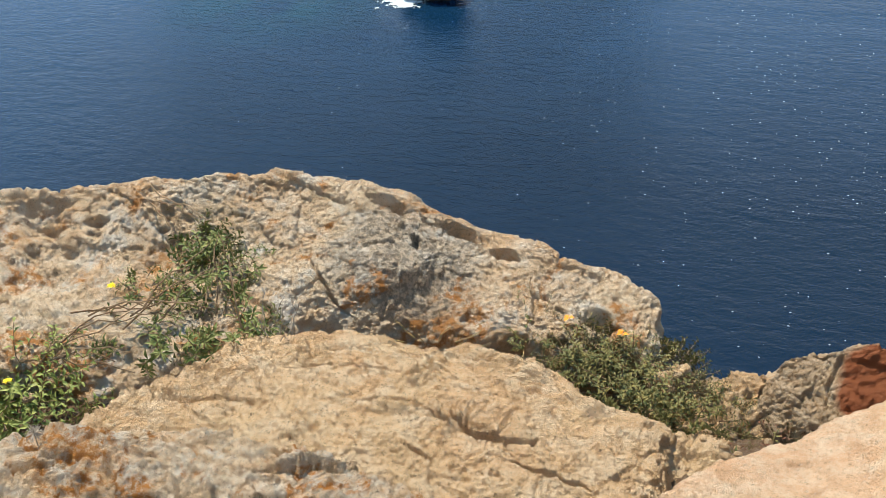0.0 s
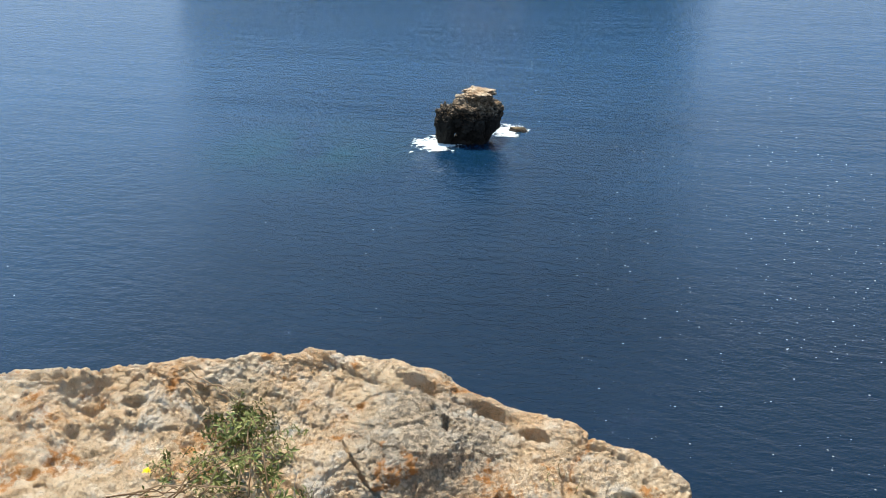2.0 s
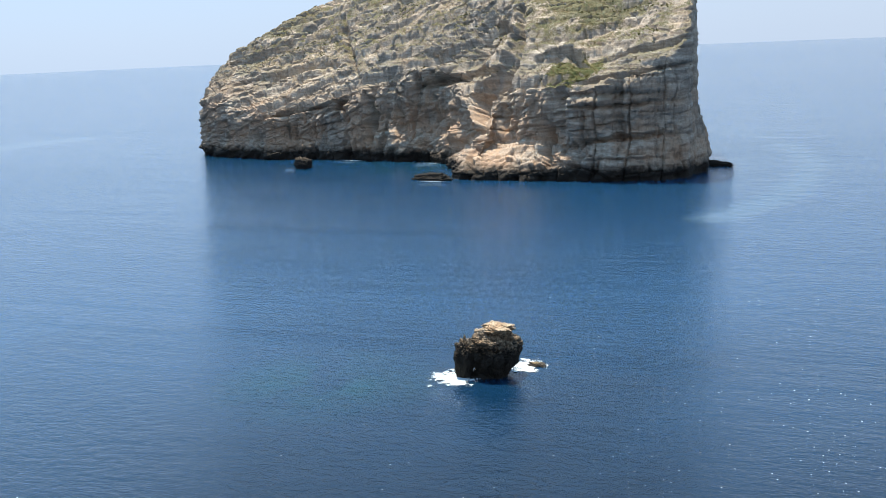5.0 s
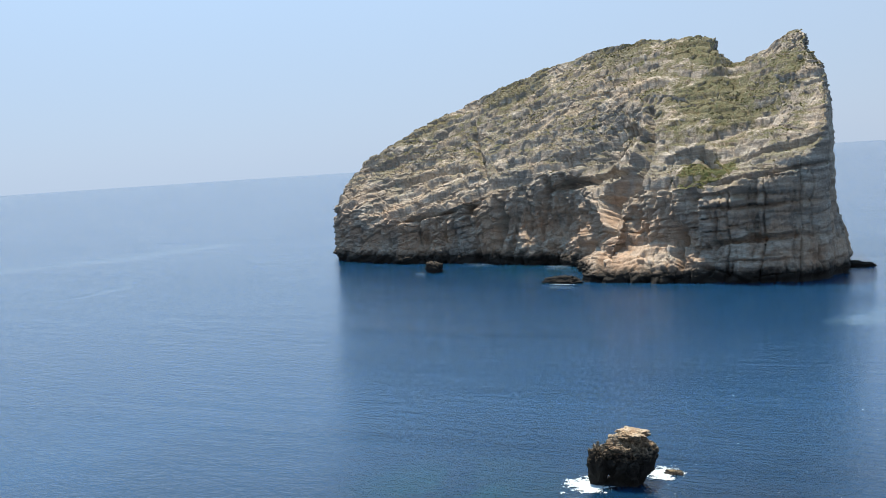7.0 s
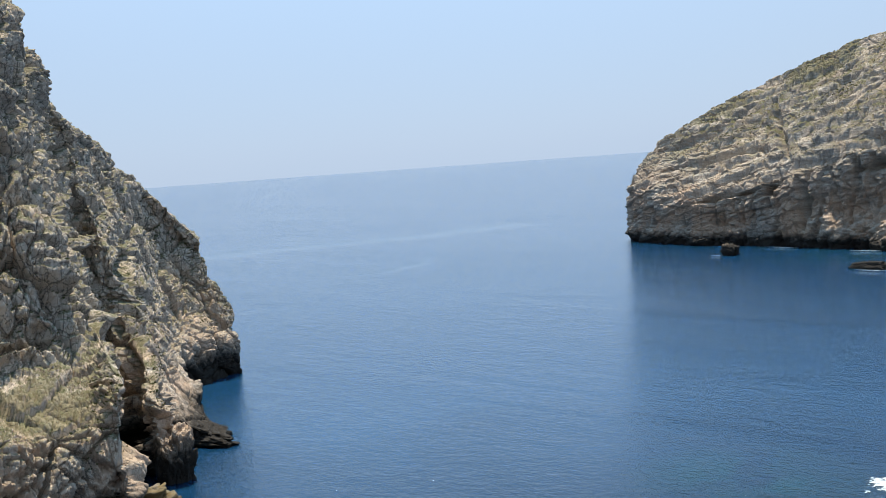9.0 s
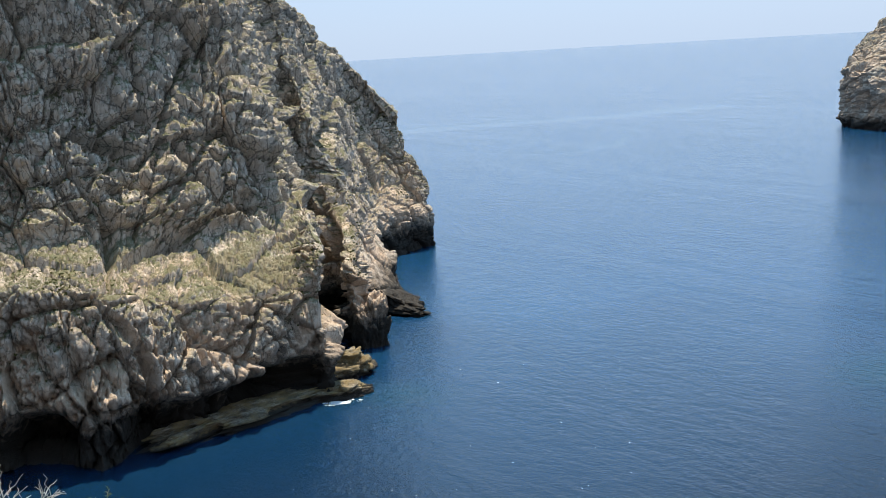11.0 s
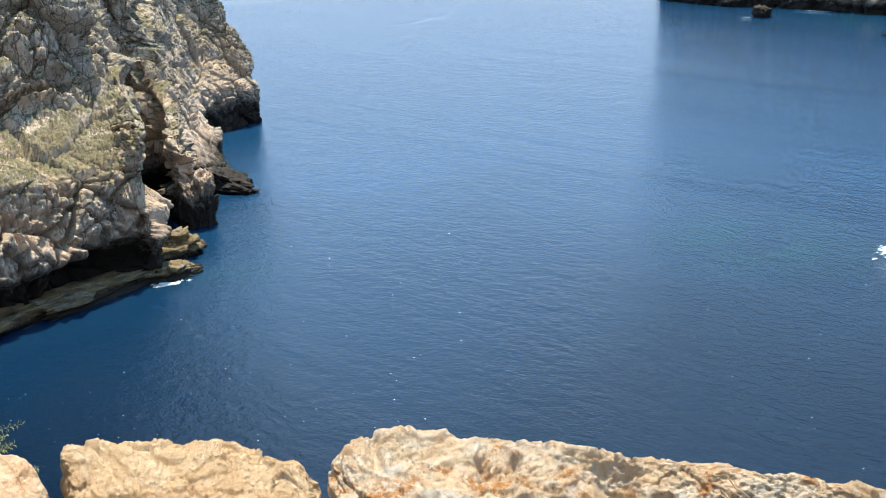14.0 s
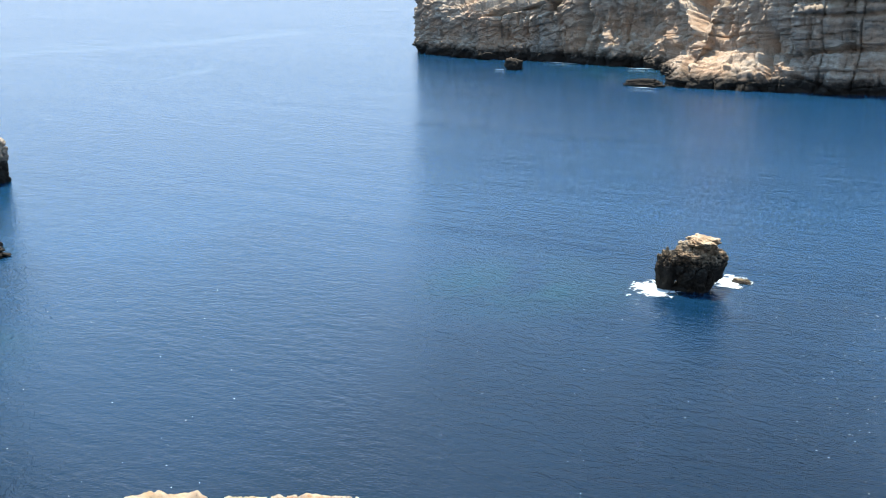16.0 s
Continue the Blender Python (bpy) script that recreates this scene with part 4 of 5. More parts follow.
def near_rock(name, base, mid, crest, material, label, nu=260, nv=150, out=(0.10, 0.22), carve=None, rough=1.0, lumps=1.0, sink=0.25, tension=0.45):
    """A cliff-edge rock lofted over its foot, its face and its crest, which then falls away behind."""
    base, mid, crest = (np.array(v, float) + (0, 0, GROUND) for v in (base, mid, crest))
    away = crest[:, :2] - base[:, :2]
    away = away / np.maximum(np.linalg.norm(away, axis=1), 1e-6)[:, None]
    o = np.concatenate([away, np.zeros((len(away), 1))], 1)
    s = np.stack([base - o * 0.06 - (0, 0, sink), base, mid, crest, crest + o * out[0] - (0, 0, 0.12), crest + o * out[1] - (0, 0, 0.7)], 1)
    # the ends close in on themselves
    first, last = s[0].copy(), s[-1].copy()
    first[:, 2] = np.minimum(first[:, 2], base[0, 2] - 0.05)
    last[:, 2] = np.minimum(last[:, 2], base[-1, 2] - 0.05)
    first += (s[0] - s[1]) * (0.15, 0.15, 0) - (0, 0, 0.12)
    last += (s[-1] - s[-2]) * (0.15, 0.15, 0) - (0, 0, 0.12)
    s = np.concatenate([first[None], s, last[None]])
    g = sheet(s, nu, nv, weights=(0.5, 1, 1, 0.9, 0.25), tension_v=tension)
    p, n = g.reshape(-1, 3), normals(g).reshape(-1, 3)
    d = 0.022 * lumps * fbm(p / 0.32, 3) + 0.010 * rough * fbm(p / 0.075, 5, 0.55) + 0.0035 * rough * fbm(p / 0.016, 3)
    # chips and grit
    d += rough * (boxes(shaky(p, 0.015), (0.15, 0.13, 0.10), 0.005, 0.016, 0.004, 0.03, 0.5) + 0.0035 * fbm(p / 0.024, 3, 0.6) - 0.0055 * smooth(0.08, 0.36, fbm(p / 0.013 + 5, 2)))
    if carve is not None:
        d = d + carve(p, n)
    return thing(name, grid_mesh(name, (p + n * d[:, None]).reshape(g.shape)), material, label=label, category="rock")


def pits(p, size, depth, share):
    q = p / size
    d1, d2, who, tilt = cells(q + 0.3 * np.sin(q[:, (1, 2, 0)] * 1.9))
    return -depth * smooth(0.45, 0.12, d1) * (who > 1 - share)


def ridge_cuts(p, n):
    w = shaky(p)
    west = smooth(-1.75, -1.95, p[:, 0])
    d = (0.22 + 0.78 * west) * (pits(p, (0.085, 0.085, 0.05), 0.026, 0.5) + pits(p, (0.035, 0.035, 0.022), 0.009, 0.45))
    d += 0.004 * fbm(p / 0.045, 4, 0.6) - (0.004 + 0.006 * west) * smooth(0.22, 0.5, fbm(p / (0.06, 0.06, 0.03) + 3, 4, 0.6)) - 0.004 * smooth(0.2, 0.4, fbm(p / 0.025 + 9, 2))
    d += groove(w, [(-1.50, 2.26, -1.68), (-1.47, 2.24, -1.74), (-1.43, 2.24, -1.80), (-1.36, 2.24, -1.85)], 0.006, 0.03)
    # a rounded boulder beside the crack, and a smaller one on its other side
    d += 0.055 * np.exp(-((((p - (-1.30, 2.37, 58.245)) / (0.15, 0.15, 0.075)) ** 2).sum(1)))
    d += 0.025 * np.exp(-((((p - (-1.56, 2.20, 58.24)) / (0.09, 0.09, 0.05)) ** 2).sum(1)))
    # a square tooth standing up from the crest
    az = np.degrees(np.arctan2(-p[:, 0], p[:, 1]))
    d += 0.020 * smooth(60.7, 60.4, az) * smooth(58.1, 58.6, az) * smooth(3.1, 3.3, np.hypot(p[:, 0], p[:, 1]))
    d += boxes(p + 0.6 * (w - p), (0.42, 0.36, 0.26), 0.004, 0.024, 0.003, 0.02, 0.5)
    d += groove(w, [(-1.47, 2.55, -1.62), (-1.38, 2.57, -1.65), (-1.34, 2.59, -1.67)], 0.022, 0.06)
    d += groove(w, [(-1.25, 2.58, -1.68), (-1.10, 2.61, -1.74)], 0.022, 0.05)
    d += groove(w, [(-1.07, 2.57, -1.74), (-1.00, 2.59, -1.76)], 0.022, 0.05)
    d += groove(w, [(-1.29, 2.47, -1.70), (-1.26, 2.46, -1.72)], 0.022, 0.05)
    d += groove(w, [(-2.38, 2.05, -1.61), (-2.27, 2.13, -1.63)], 0.07, 0.07)
    d += groove(w, [(-2.62, 1.80, -1.58), (-2.55, 1.92, -1.59)], 0.06, 0.05)
    return d


def slab_cuts(p, n):
    w = shaky(p)
    d = 0 * p[:, 0]
    cuts = (
        ([(-1.002, 1.867), (-0.900, 1.840), (-0.824, 1.826), (-0.742, 1.834), (-0.682, 1.875)], 0.0096, 0.08),
        ([(-0.965, 1.736), (-0.868, 1.713)], 0.006, 0.04),
        ([(-0.715, 1.787), (-0.626, 1.787), (-0.499, 1.785)], 0.0075, 0.05),
        ([(-1.444, 1.846), (-1.272, 1.930), (-1.149, 1.971), (-1.043, 1.990)], 0.0055, 0.03),
        ([(-1.058, 2.023), (-0.963, 2.022)], 0.008, 0.05),
        ([(-0.820, 2.079), (-0.735, 2.069)], 0.008, 0.05),
        ([(-1.137, 1.823), (-1.003, 1.888)], 0.007, 0.04),
        ([(-0.908, 2.195), (-0.816, 2.215), (-0.718, 2.254)], 0.011, 0.06),
        ([(-1.615, 1.652), (-1.423, 1.729), (-1.314, 1.756)], 0.0055, 0.03),
        ([(-1.521, 1.812), (-1.415, 1.854)], 0.005, 0.025),
    )
    for line, width, depth in cuts:
        d = d + groove(w, line, width * 0.7, depth)
    # a swelling above the long crack, and flaked beds towards the back
    d += 0.028 * np.exp(-((((p[:, :2] - (-0.82, 1.90)) / (0.13, 0.055)) ** 2).sum(1)))
    back = smooth(1.95, 2.1, p[:, 1] + 0.12 * (p[:, 0] + 0.9))
    d += back * (pits(p, (0.09, 0.035, 0.05), 0.030, 0.5) + 0.016 * fbm(p / (0.12, 0.04, 0.04), 4))
    # thin flakes that end in small ragged steps
    k = (p[:, 1] - 0.30 * p[:, 0] + 0.10 * fbm(p / 0.22, 5, 0.6)) / 0.085
    saw = k - np.floor(k)
    hard = smooth(0.05, 0.45, perlin(np.stack([p[:, 0] / 0.16, np.floor(k) * 2.3, p[:, 1] * 0], 1)))
    d += 0.020 * hard * saw ** 3
    d += boxes(shaky(p, 0.02) @ np.array(((0.96, 0.28, 0), (-0.28, 0.96, 0), (0, 0, 1.0))), (0.46, 0.17, 2.0), 0.003, 0.012, 0.005, 0.014, 0.5)
    grain = 0.0035 * fbm(p / 0.022, 3, 0.6) - 0.006 * smooth(0.18, 0.40, fbm(p / (0.035, 0.022, 0.03) + 7, 3))
    return d + grain + 0.7 * pits(p, (0.045, 0.022, 0.03), 0.010, 0.16)


def lichen_cuts(p, n):
    d = pits(p, (0.07, 0.07, 0.05), 0.016, 0.4) + blocks(p, (0.13, 0.10, 0.12), 0.009, 0.024, 0.004, 0.05, 0.4) + blocks(p + 9, (0.045, 0.04, 0.04), 0.005, 0.012, 0.003, 0.08, 0.4) + 0.004 * fbm(p / 0.05, 4, 0.6)
    return d - 0.007 * smooth(0.12, 0.4, fbm(p / 0.05 + 3, 4, 0.6)) - 0.005 * smooth(0.1, 0.35, fbm(p / 0.02 + 9, 2))


def smooth_cuts(p, n):
    w = shaky(p)
    d = groove(w, [(-0.16, 1.86), (-0.10, 1.88), (-0.07, 1.90)], 0.010, 0.014)
    d += groove(w, [(-0.30, 1.66), (-0.1, 1.70), (0.1, 1.74)], 0.006, 0.008)
    return d + 0.012 * fbm(p / (0.4, 0.1, 0.1), 3)


def cleft_cuts(p, n):
    w = shaky(p)
    d = groove(w, [(-3.22, 1.12), (-3.02, 1.08), (-2.90, 1.06)], 0.018, 0.04) + groove(w, [(-3.30, 1.05), (-3.12, 0.96), (-3.0, 0.95)], 0.010, 0.02)
    return d + boxes(shaky(p), (0.24, 0.17, 0.12), 0.006, 0.02, 0.005, 0.02, 0.5) + pits(p, (0.08, 0.08, 0.05), 0.012, 0.3)


def rounded_cuts(p, n):
    w = shaky(p)
    d = groove(w, [(-3.36, 0.36), (-3.24, 0.42), (-3.16, 0.52)], 0.009, 0.03) + groove(w, [(-3.20, 0.44), (-3.08, 0.42)], 0.012, 0.04)
    return d + groove(w, [(-3.42, 0.30), (-3.40, 0.42)], 0.006, 0.008)


near_rock(
    "ridge_rock",
    [(-2.62, 1.28, -1.78), (-2.35, 1.40, -1.74), (-2.20, 1.50, -1.72), (-2.01, 1.58, -1.71), (-1.77, 1.71, -1.77), (-1.55, 1.99, -1.80), (-1.43, 2.19, -1.81), (-1.29, 2.18, -1.83), (-1.16, 2.24, -1.84), (-0.94, 2.35, -1.84), (-0.77, 2.38, -1.85)],
    [(-2.72, 1.36, -1.69), (-2.60, 1.52, -1.60), (-2.51, 1.75, -1.63), (-2.30, 1.90, -1.67), (-2.04, 2.06, -1.70), (-1.76, 2.23, -1.71), (-1.55, 2.37, -1.69), (-1.32, 2.40, -1.71), (-1.20, 2.47, -1.76), (-1.04, 2.49, -1.79), (-0.86, 2.51, -1.80)],
    [(-2.93, 1.47, -1.60), (-2.97, 1.67, -1.57), (-2.74, 1.98, -1.60), (-2.45, 2.13, -1.58), (-2.18, 2.27, -1.58), (-1.87, 2.43, -1.56), (-1.61, 2.56, -1.60), (-1.43, 2.62, -1.63), (-1.27, 2.65, -1.68), (-1.11, 2.66, -1.73), (-0.92, 2.67, -1.755)],
    M_RIDGE, "pitted weathered limestone ridge with orange lichen on the cliff edge", 640, 260, carve=ridge_cuts, out=(0.06, 0.16), rough=0.6)
near_rock(
    "edge_rock",
    [(-0.90, 2.43, -1.88), (-0.64, 2.40, -1.87), (-0.53, 2.41, -1.90)],
    [(-0.92, 2.53, -1.80), (-0.70, 2.54, -1.79), (-0.56, 2.48, -1.84)],
    [(-0.93, 2.62, -1.78), (-0.73, 2.63, -1.765), (-0.58, 2.56, -1.81)],
    M_RIDGE, "pale rounded limestone lump at the cliff edge", 180, 130, out=(0.04, 0.10), carve=lambda p, n: groove(shaky(p), [(-0.78, 2.47, -1.83), (-0.66, 2.47, -1.845)], 0.03, 0.05))
near_rock(
    "ledge_slab",
    [(-1.45, 0.85, -1.95), (-1.20, 0.90, -1.93), (-0.95, 1.00, -1.92), (-0.70, 1.10, -1.92), (-0.58, 1.15, -1.92), (-0.46, 1.22, -1.92), (-0.31, 1.32, -1.95)],
    [(-1.62, 1.25, -1.84), (-1.35, 1.45, -1.80), (-1.12, 1.62, -1.78), (-0.90, 1.75, -1.78), (-0.70, 1.82, -1.79), (-0.54, 1.85, -1.80), (-0.38, 1.86, -1.82)],
    [(-1.72, 1.47, -1.80), (-1.58, 1.84, -1.78), (-1.37, 2.02, -1.77), (-1.11, 2.10, -1.78), (-0.84, 2.18, -1.79), (-0.63, 2.09, -1.825), (-0.42, 2.06, -1.85)],
    M_SLAB, "broad sandy-tan limestone slab split by dark cracks", 560, 380, out=(0.05, 0.10), carve=slab_cuts, lumps=0.5, rough=0.5)
near_rock(
    "lichen_rock",
    [(-1.50, 0.60, -1.9), (-1.10, 0.70, -1.9), (-0.80, 0.80, -1.9), (-0.55, 0.95, -1.9)],
    [(-1.64, 0.98, -1.65), (-1.30, 1.15, -1.63), (-0.98, 1.24, -1.64), (-0.66, 1.30, -1.70)],
    [(-1.68, 1.24, -1.63), (-1.36, 1.40, -1.62), (-1.02, 1.48, -1.63), (-0.70, 1.46, -1.70)],
    M_LICHEN, "rough broken limestone with orange and grey lichen", 340, 220, out=(0.04, 0.07), carve=lichen_cuts, rough=0.5)
near_rock(
    "smooth_slab",
    [(-0.30, 1.05, -1.95), (0.0, 1.05, -1.9), (0.35, 1.15, -1.9)],
    [(-0.37, 1.50, -1.74), (-0.10, 1.60, -1.68), (0.30, 1.70, -1.62)],
    [(-0.35, 1.69, -1.70), (-0.14, 1.96, -1.70), (0.30, 2.40, -1.64)],
    M_SMOOTH, "smooth pale apricot limestone slab", 260, 200, out=(0.04, 0.08), carve=smooth_cuts, lumps=0.6, rough=0.5)
near_rock(
    "red_rock",
    [(-0.26, 2.30, -1.95), (-0.14, 2.28, -1.95), (0.02, 2.28, -1.93), (0.2, 2.30, -1.9)],
    [(-0.25, 2.37, -1.88), (-0.14, 2.385, -1.835), (0.02, 2.41, -1.80), (0.2, 2.44, -1.77)],
    [(-0.23, 2.43, -1.84), (-0.13, 2.47, -1.78), (0.02, 2.50, -1.74), (0.2, 2.54, -1.70)],
    M_RED, "limestone block with a brick-red stained face", 240, 130, out=(0.03, 0.08), lumps=0.7, carve=lambda p, n: groove(shaky(p), [(-0.09, 2.36, -1.88), (-0.085, 2.42, -1.80), (-0.08, 2.48, -1.76)], 0.010, 0.02))
near_rock(
    "edge_ledge",
    [(-0.54, 2.10, -1.99), (-0.38, 2.12, -1.99), (-0.22, 2.2, -1.99)],
    [(-0.52, 2.25, -1.92), (-0.38, 2.28, -1.92), (-0.22, 2.34, -1.92)],
    [(-0.52, 2.36, -1.88), (-0.38, 2.40, -1.88), (-0.20, 2.44, -1.88)],
    M_SLAB, "low pale limestone ledge at the cliff edge", 140, 90, out=(0.03, 0.08), carve=lichen_cuts)
near_rock(
    "wedge_rock",
    [(-0.44, 1.85, -1.98), (-0.36, 1.90, -1.98), (-0.27, 2.02, -1.98)],
    [(-0.43, 2.02, -1.92), (-0.36, 2.05, -1.91), (-0.28, 2.10, -1.93)],
    [(-0.42, 2.14, -1.92), (-0.36, 2.17, -1.91), (-0.29, 2.19, -1.93)],
    M_SLAB, "small tan stone wedged between two slabs", 100, 80, out=(0.02, 0.04))
near_rock(
    "cleft_rock",
    [(-3.15, 0.80, -1.74), (-3.05, 0.92, -1.74), (-2.95, 1.02, -1.75), (-2.80, 1.15, -1.76), (-2.66, 1.28, -1.77)],
    [(-3.36, 0.82, -1.62), (-3.35, 0.95, -1.62), (-3.28, 1.05, -1.65), (-3.10, 1.22, -1.69), (-2.86, 1.36, -1.70)],
    [(-3.55, 0.86, -1.56), (-3.66, 0.98, -1.585), (-3.60, 1.18, -1.645), (-3.40, 1.41, -1.675), (-3.08, 1.48, -1.66)],
    M_SLAB, "tan limestone block with an orange-stained crack", 300, 180, carve=cleft_cuts, out=(0.05, 0.12))
near_rock(
    "rounded_rock",
    [(-2.9, -0.10, -1.72), (-2.9, 0.30, -1.70), (-2.95, 0.55, -1.70), (-3.0, 0.72, -1.74)],
    [(-3.15, 0.00, -1.48), (-3.16, 0.36, -1.44), (-3.16, 0.56, -1.48), (-3.18, 0.70, -1.58)],
    [(-3.5, 0.05, -1.39), (-3.48, 0.40, -1.35), (-3.46, 0.58, -1.41), (-3.40, 0.74, -1.50)],
    M_SMOOTH, "smooth rounded apricot limestone boulder", 300, 180, carve=rounded_cuts, lumps=0.6, rough=0.6, out=(0.05, 0.12))

# ---------------------------------------------------------------- plants
M_STEM = leaf_material("dry_stem", (0.16, 0.10, 0.06), (0.30, 0.21, 0.13), 0.8, 0.1)
M_DEAD = leaf_material("bleached_twig", (0.42, 0.36, 0.29), (0.55, 0.48, 0.40), 0.8, 0.1)
M_GREY_LEAF = leaf_material("grey_green_leaf", (0.075, 0.12, 0.025), (0.26, 0.28, 0.09))
M_DARK_LEAF = leaf_material("dark_leaf", (0.06, 0.085, 0.025), (0.28, 0.24, 0.08))
M_BRIGHT_LEAF = leaf_material("bright_leaf", (0.12, 0.19, 0.035), (0.33, 0.36, 0.10))
M_BLUE_LEAF = leaf_material("blue_green_leaf", (0.11, 0.16, 0.07), (0.22, 0.27, 0.13))
M_DRY_LEAF = leaf_material("dry_leaf", (0.34, 0.24, 0.10), (0.45, 0.35, 0.18), 0.8, 0.1)
M_RED_LEAF = leaf_material("reddish_leaf", (0.20, 0.07, 0.04), (0.30, 0.14, 0.08))
M_YELLOW = leaf_material("yellow_petal", (0.80, 0.56, 0.01), (0.86, 0.66, 0.03))
M_ORANGE = leaf_material("orange_leaf", (0.82, 0.26, 0.015), (0.86, 0.34, 0.03))


class Soup:
    def __init__(self):
        self.v, self.f = [], []

    def tube(self, points, r0, r1, sides=5):
        points = [Vector(p) for p in points]
        k = len(self.v)
        for i, p in enumerate(points):
            way = (points[min(i + 1, len(points) - 1)] - points[max(i - 1, 0)]).normalized()
            a = way.orthogonal().normalized()
            b = way.cross(a)
            r = r0 + (r1 - r0) * i / (len(points) - 1)
            for s in range(sides):
                t = 2 * math.pi * s / sides
                self.v.append(p + (a * math.cos(t) + b * math.sin(t)) * r)
        for i in range(len(points) - 1):
            for s in range(sides):
                n = (s + 1) % sides
                self.f.append((k + i * sides + s, k + i * sides + n, k + (i + 1) * sides + n, k + (i + 1) * sides + s))

    def leaf(self, foot, way, up, length, width, curl=0.25):
        """A blade folded along its rib and bent back at the tip."""
        way = Vector(way).normalized()
        side = way.cross(Vector(up))
        side = side.normalized() if side.length > 1e-4 else way.orthogonal().normalized()
        n = side.cross(way)
        foot = Vector(foot)
        k = len(self.v)
        mid = foot + way * length * 0.55
        tip = foot + way * length - n * length * curl
        lift = n * width * 0.22
        self.v += [foot, mid - side * width / 2 + lift, mid, mid + side * width / 2 + lift, tip]
        self.f += [(k, k + 2, k + 1), (k, k + 3, k + 2), (k + 1, k + 2, k + 4), (k + 2, k + 3, k + 4)]

    def mesh(self, name):
        return soup_mesh(name, [tuple(v) for v in self.v], self.f)


def shoot(stems, leaves, rng, foot, way, length, count, leaf, width, spread=0.9, droop=0.15, thick=0.0016, bare=0.2):
    """One stem that bends as it grows, with leaves in a spiral round its upper part."""
    p, way = Vector(foot), Vector(way).normalized()
    line = [p.copy()]
    steps = 6
    for _ in range(steps):
        way = (way + Vector(rng.normal(0, 0.16, 3)) + Vector((0, 0, -droop / steps))).normalized()
        p = p + way * length / steps
        line.append(p.copy())
    stems.tube(line, thick, thick * 0.5, 4)
    turn = rng.uniform(0, 6.28)
    for n in range(count):
        t = bare + (1 - bare) * n / max(count - 1, 1)
        i = min(int(t * steps), steps - 1)
        at = line[i].lerp(line[i + 1], t * steps - i)
        axis = (line[i + 1] - line[i]).normalized()
        a = axis.orthogonal().normalized()
        b = axis.cross(a)
        turn += 2.4
        out = a * math.cos(turn) + b * math.sin(turn)
        dirn = axis * (1 - spread * (1 - 0.5 * t)) + out * spread + Vector(rng.normal(0, 0.12, 3))
        k = rng.uniform(0.7, 1.15) * (1 - 0.35 * t)
        leaves.leaf(at, dirn, axis, leaf * k, width * k)


def shrub(name, spots, label, leaf_mat, seed, stem_mat=None, category="shrub", extra=None):
    """A plant rooted at its spots: rows of place, spread, height, shoots, leaves a shoot, leaf length, leaf width."""
    rng = np.random.RandomState(seed)
    stems, leaves = Soup(), Soup()
    for place, spread, height, shoots, count, leaf, width in spots:
        for _ in range(shoots):
            a, r = rng.uniform(0, 6.28), math.sqrt(rng.uniform(0, 1))
            foot = (place[0] + math.cos(a) * r * spread * 0.55, place[1] + math.sin(a) * r * spread * 0.55, place[2] + GROUND - 0.02)
            way = (math.cos(a) * r * 1.1, math.sin(a) * r * 1.1, 0.75 - 0.35 * r)
            shoot(stems, leaves, rng, foot, way, height * rng.uniform(0.6, 1.15) * (1 - 0.25 * r), count, leaf, width)
    if extra is not None:
        extra(stems, rng)
    root = new(name)
    root.location = (spots[0][0][0], spots[0][0][1], spots[0][0][2] + GROUND)
    tagged(root, label, category)
    for piece, soup, mat in (("stem", stems, stem_mat or M_STEM), ("foliage", leaves, leaf_mat)):
        if soup.v:
            ob = thing(piece, soup.mesh(piece), mat, root, kind="stuff")
            ob.matrix_parent_inverse = Matrix.Translation(-root.location)
    return root


def wander(rng, a, b, sag, count=9, jitter=0.006):
    a, b = Vector(a) + Vector((0, 0, GROUND)), Vector(b) + Vector((0, 0, GROUND))
    out = []
    for i in range(count):
        t = i / (count - 1)
        out.append(a.lerp(b, t) + Vector((0, 0, sag * 4 * t * (1 - t))) + Vector(rng.normal(0, jitter, 3)))
    return out


def ridge_stems(stems, rng):
    runs = (((-1.95, 1.80, -1.69), (-1.66, 1.98, -1.72), 0.03), ((-1.98, 1.66, -1.71), (-1.76, 1.90, -1.72), 0.03), ((-2.04, 2.26, -1.60), (-1.86, 2.20, -1.62), 0.02))
    runs += (((-1.78, 1.86, -1.74), (-1.70, 2.08, -1.64), 0.02), ((-1.66, 1.98, -1.76), (-1.72, 2.14, -1.62), 0.02), ((-1.90, 1.62, -1.74), (-1.74, 1.72, -1.74), 0.03))
    for a, b, sag in runs:
        for _ in range(3):
            stems.tube(wander(rng, Vector(a) + Vector(rng.normal(0, 0.03, 3)), Vector(b) + Vector(rng.normal(0, 0.03, 3)), sag), 0.0028, 0.0012, 5)


shrub("trailing_shrub", [
    ((-1.66, 2.00, -1.77), 0.24, 0.12, 44, 14, 0.040, 0.012),
    ((-1.79, 1.87, -1.75), 0.22, 0.10, 30, 12, 0.036, 0.011),
    ((-1.75, 2.12, -1.72), 0.15, 0.13, 28, 14, 0.040, 0.012),
    ((-1.83, 2.22, -1.68), 0.09, 0.12, 22, 18, 0.032, 0.012),
    ((-1.56, 2.03, -1.80), 0.14, 0.08, 28, 14, 0.026, 0.010),
    ((-1.90, 1.98, -1.69), 0.12, 0.05, 12, 10, 0.024, 0.009),
], "sprawling grey-green shrub with woody brown stems on the ridge", M_GREY_LEAF, 11, extra=ridge_stems)
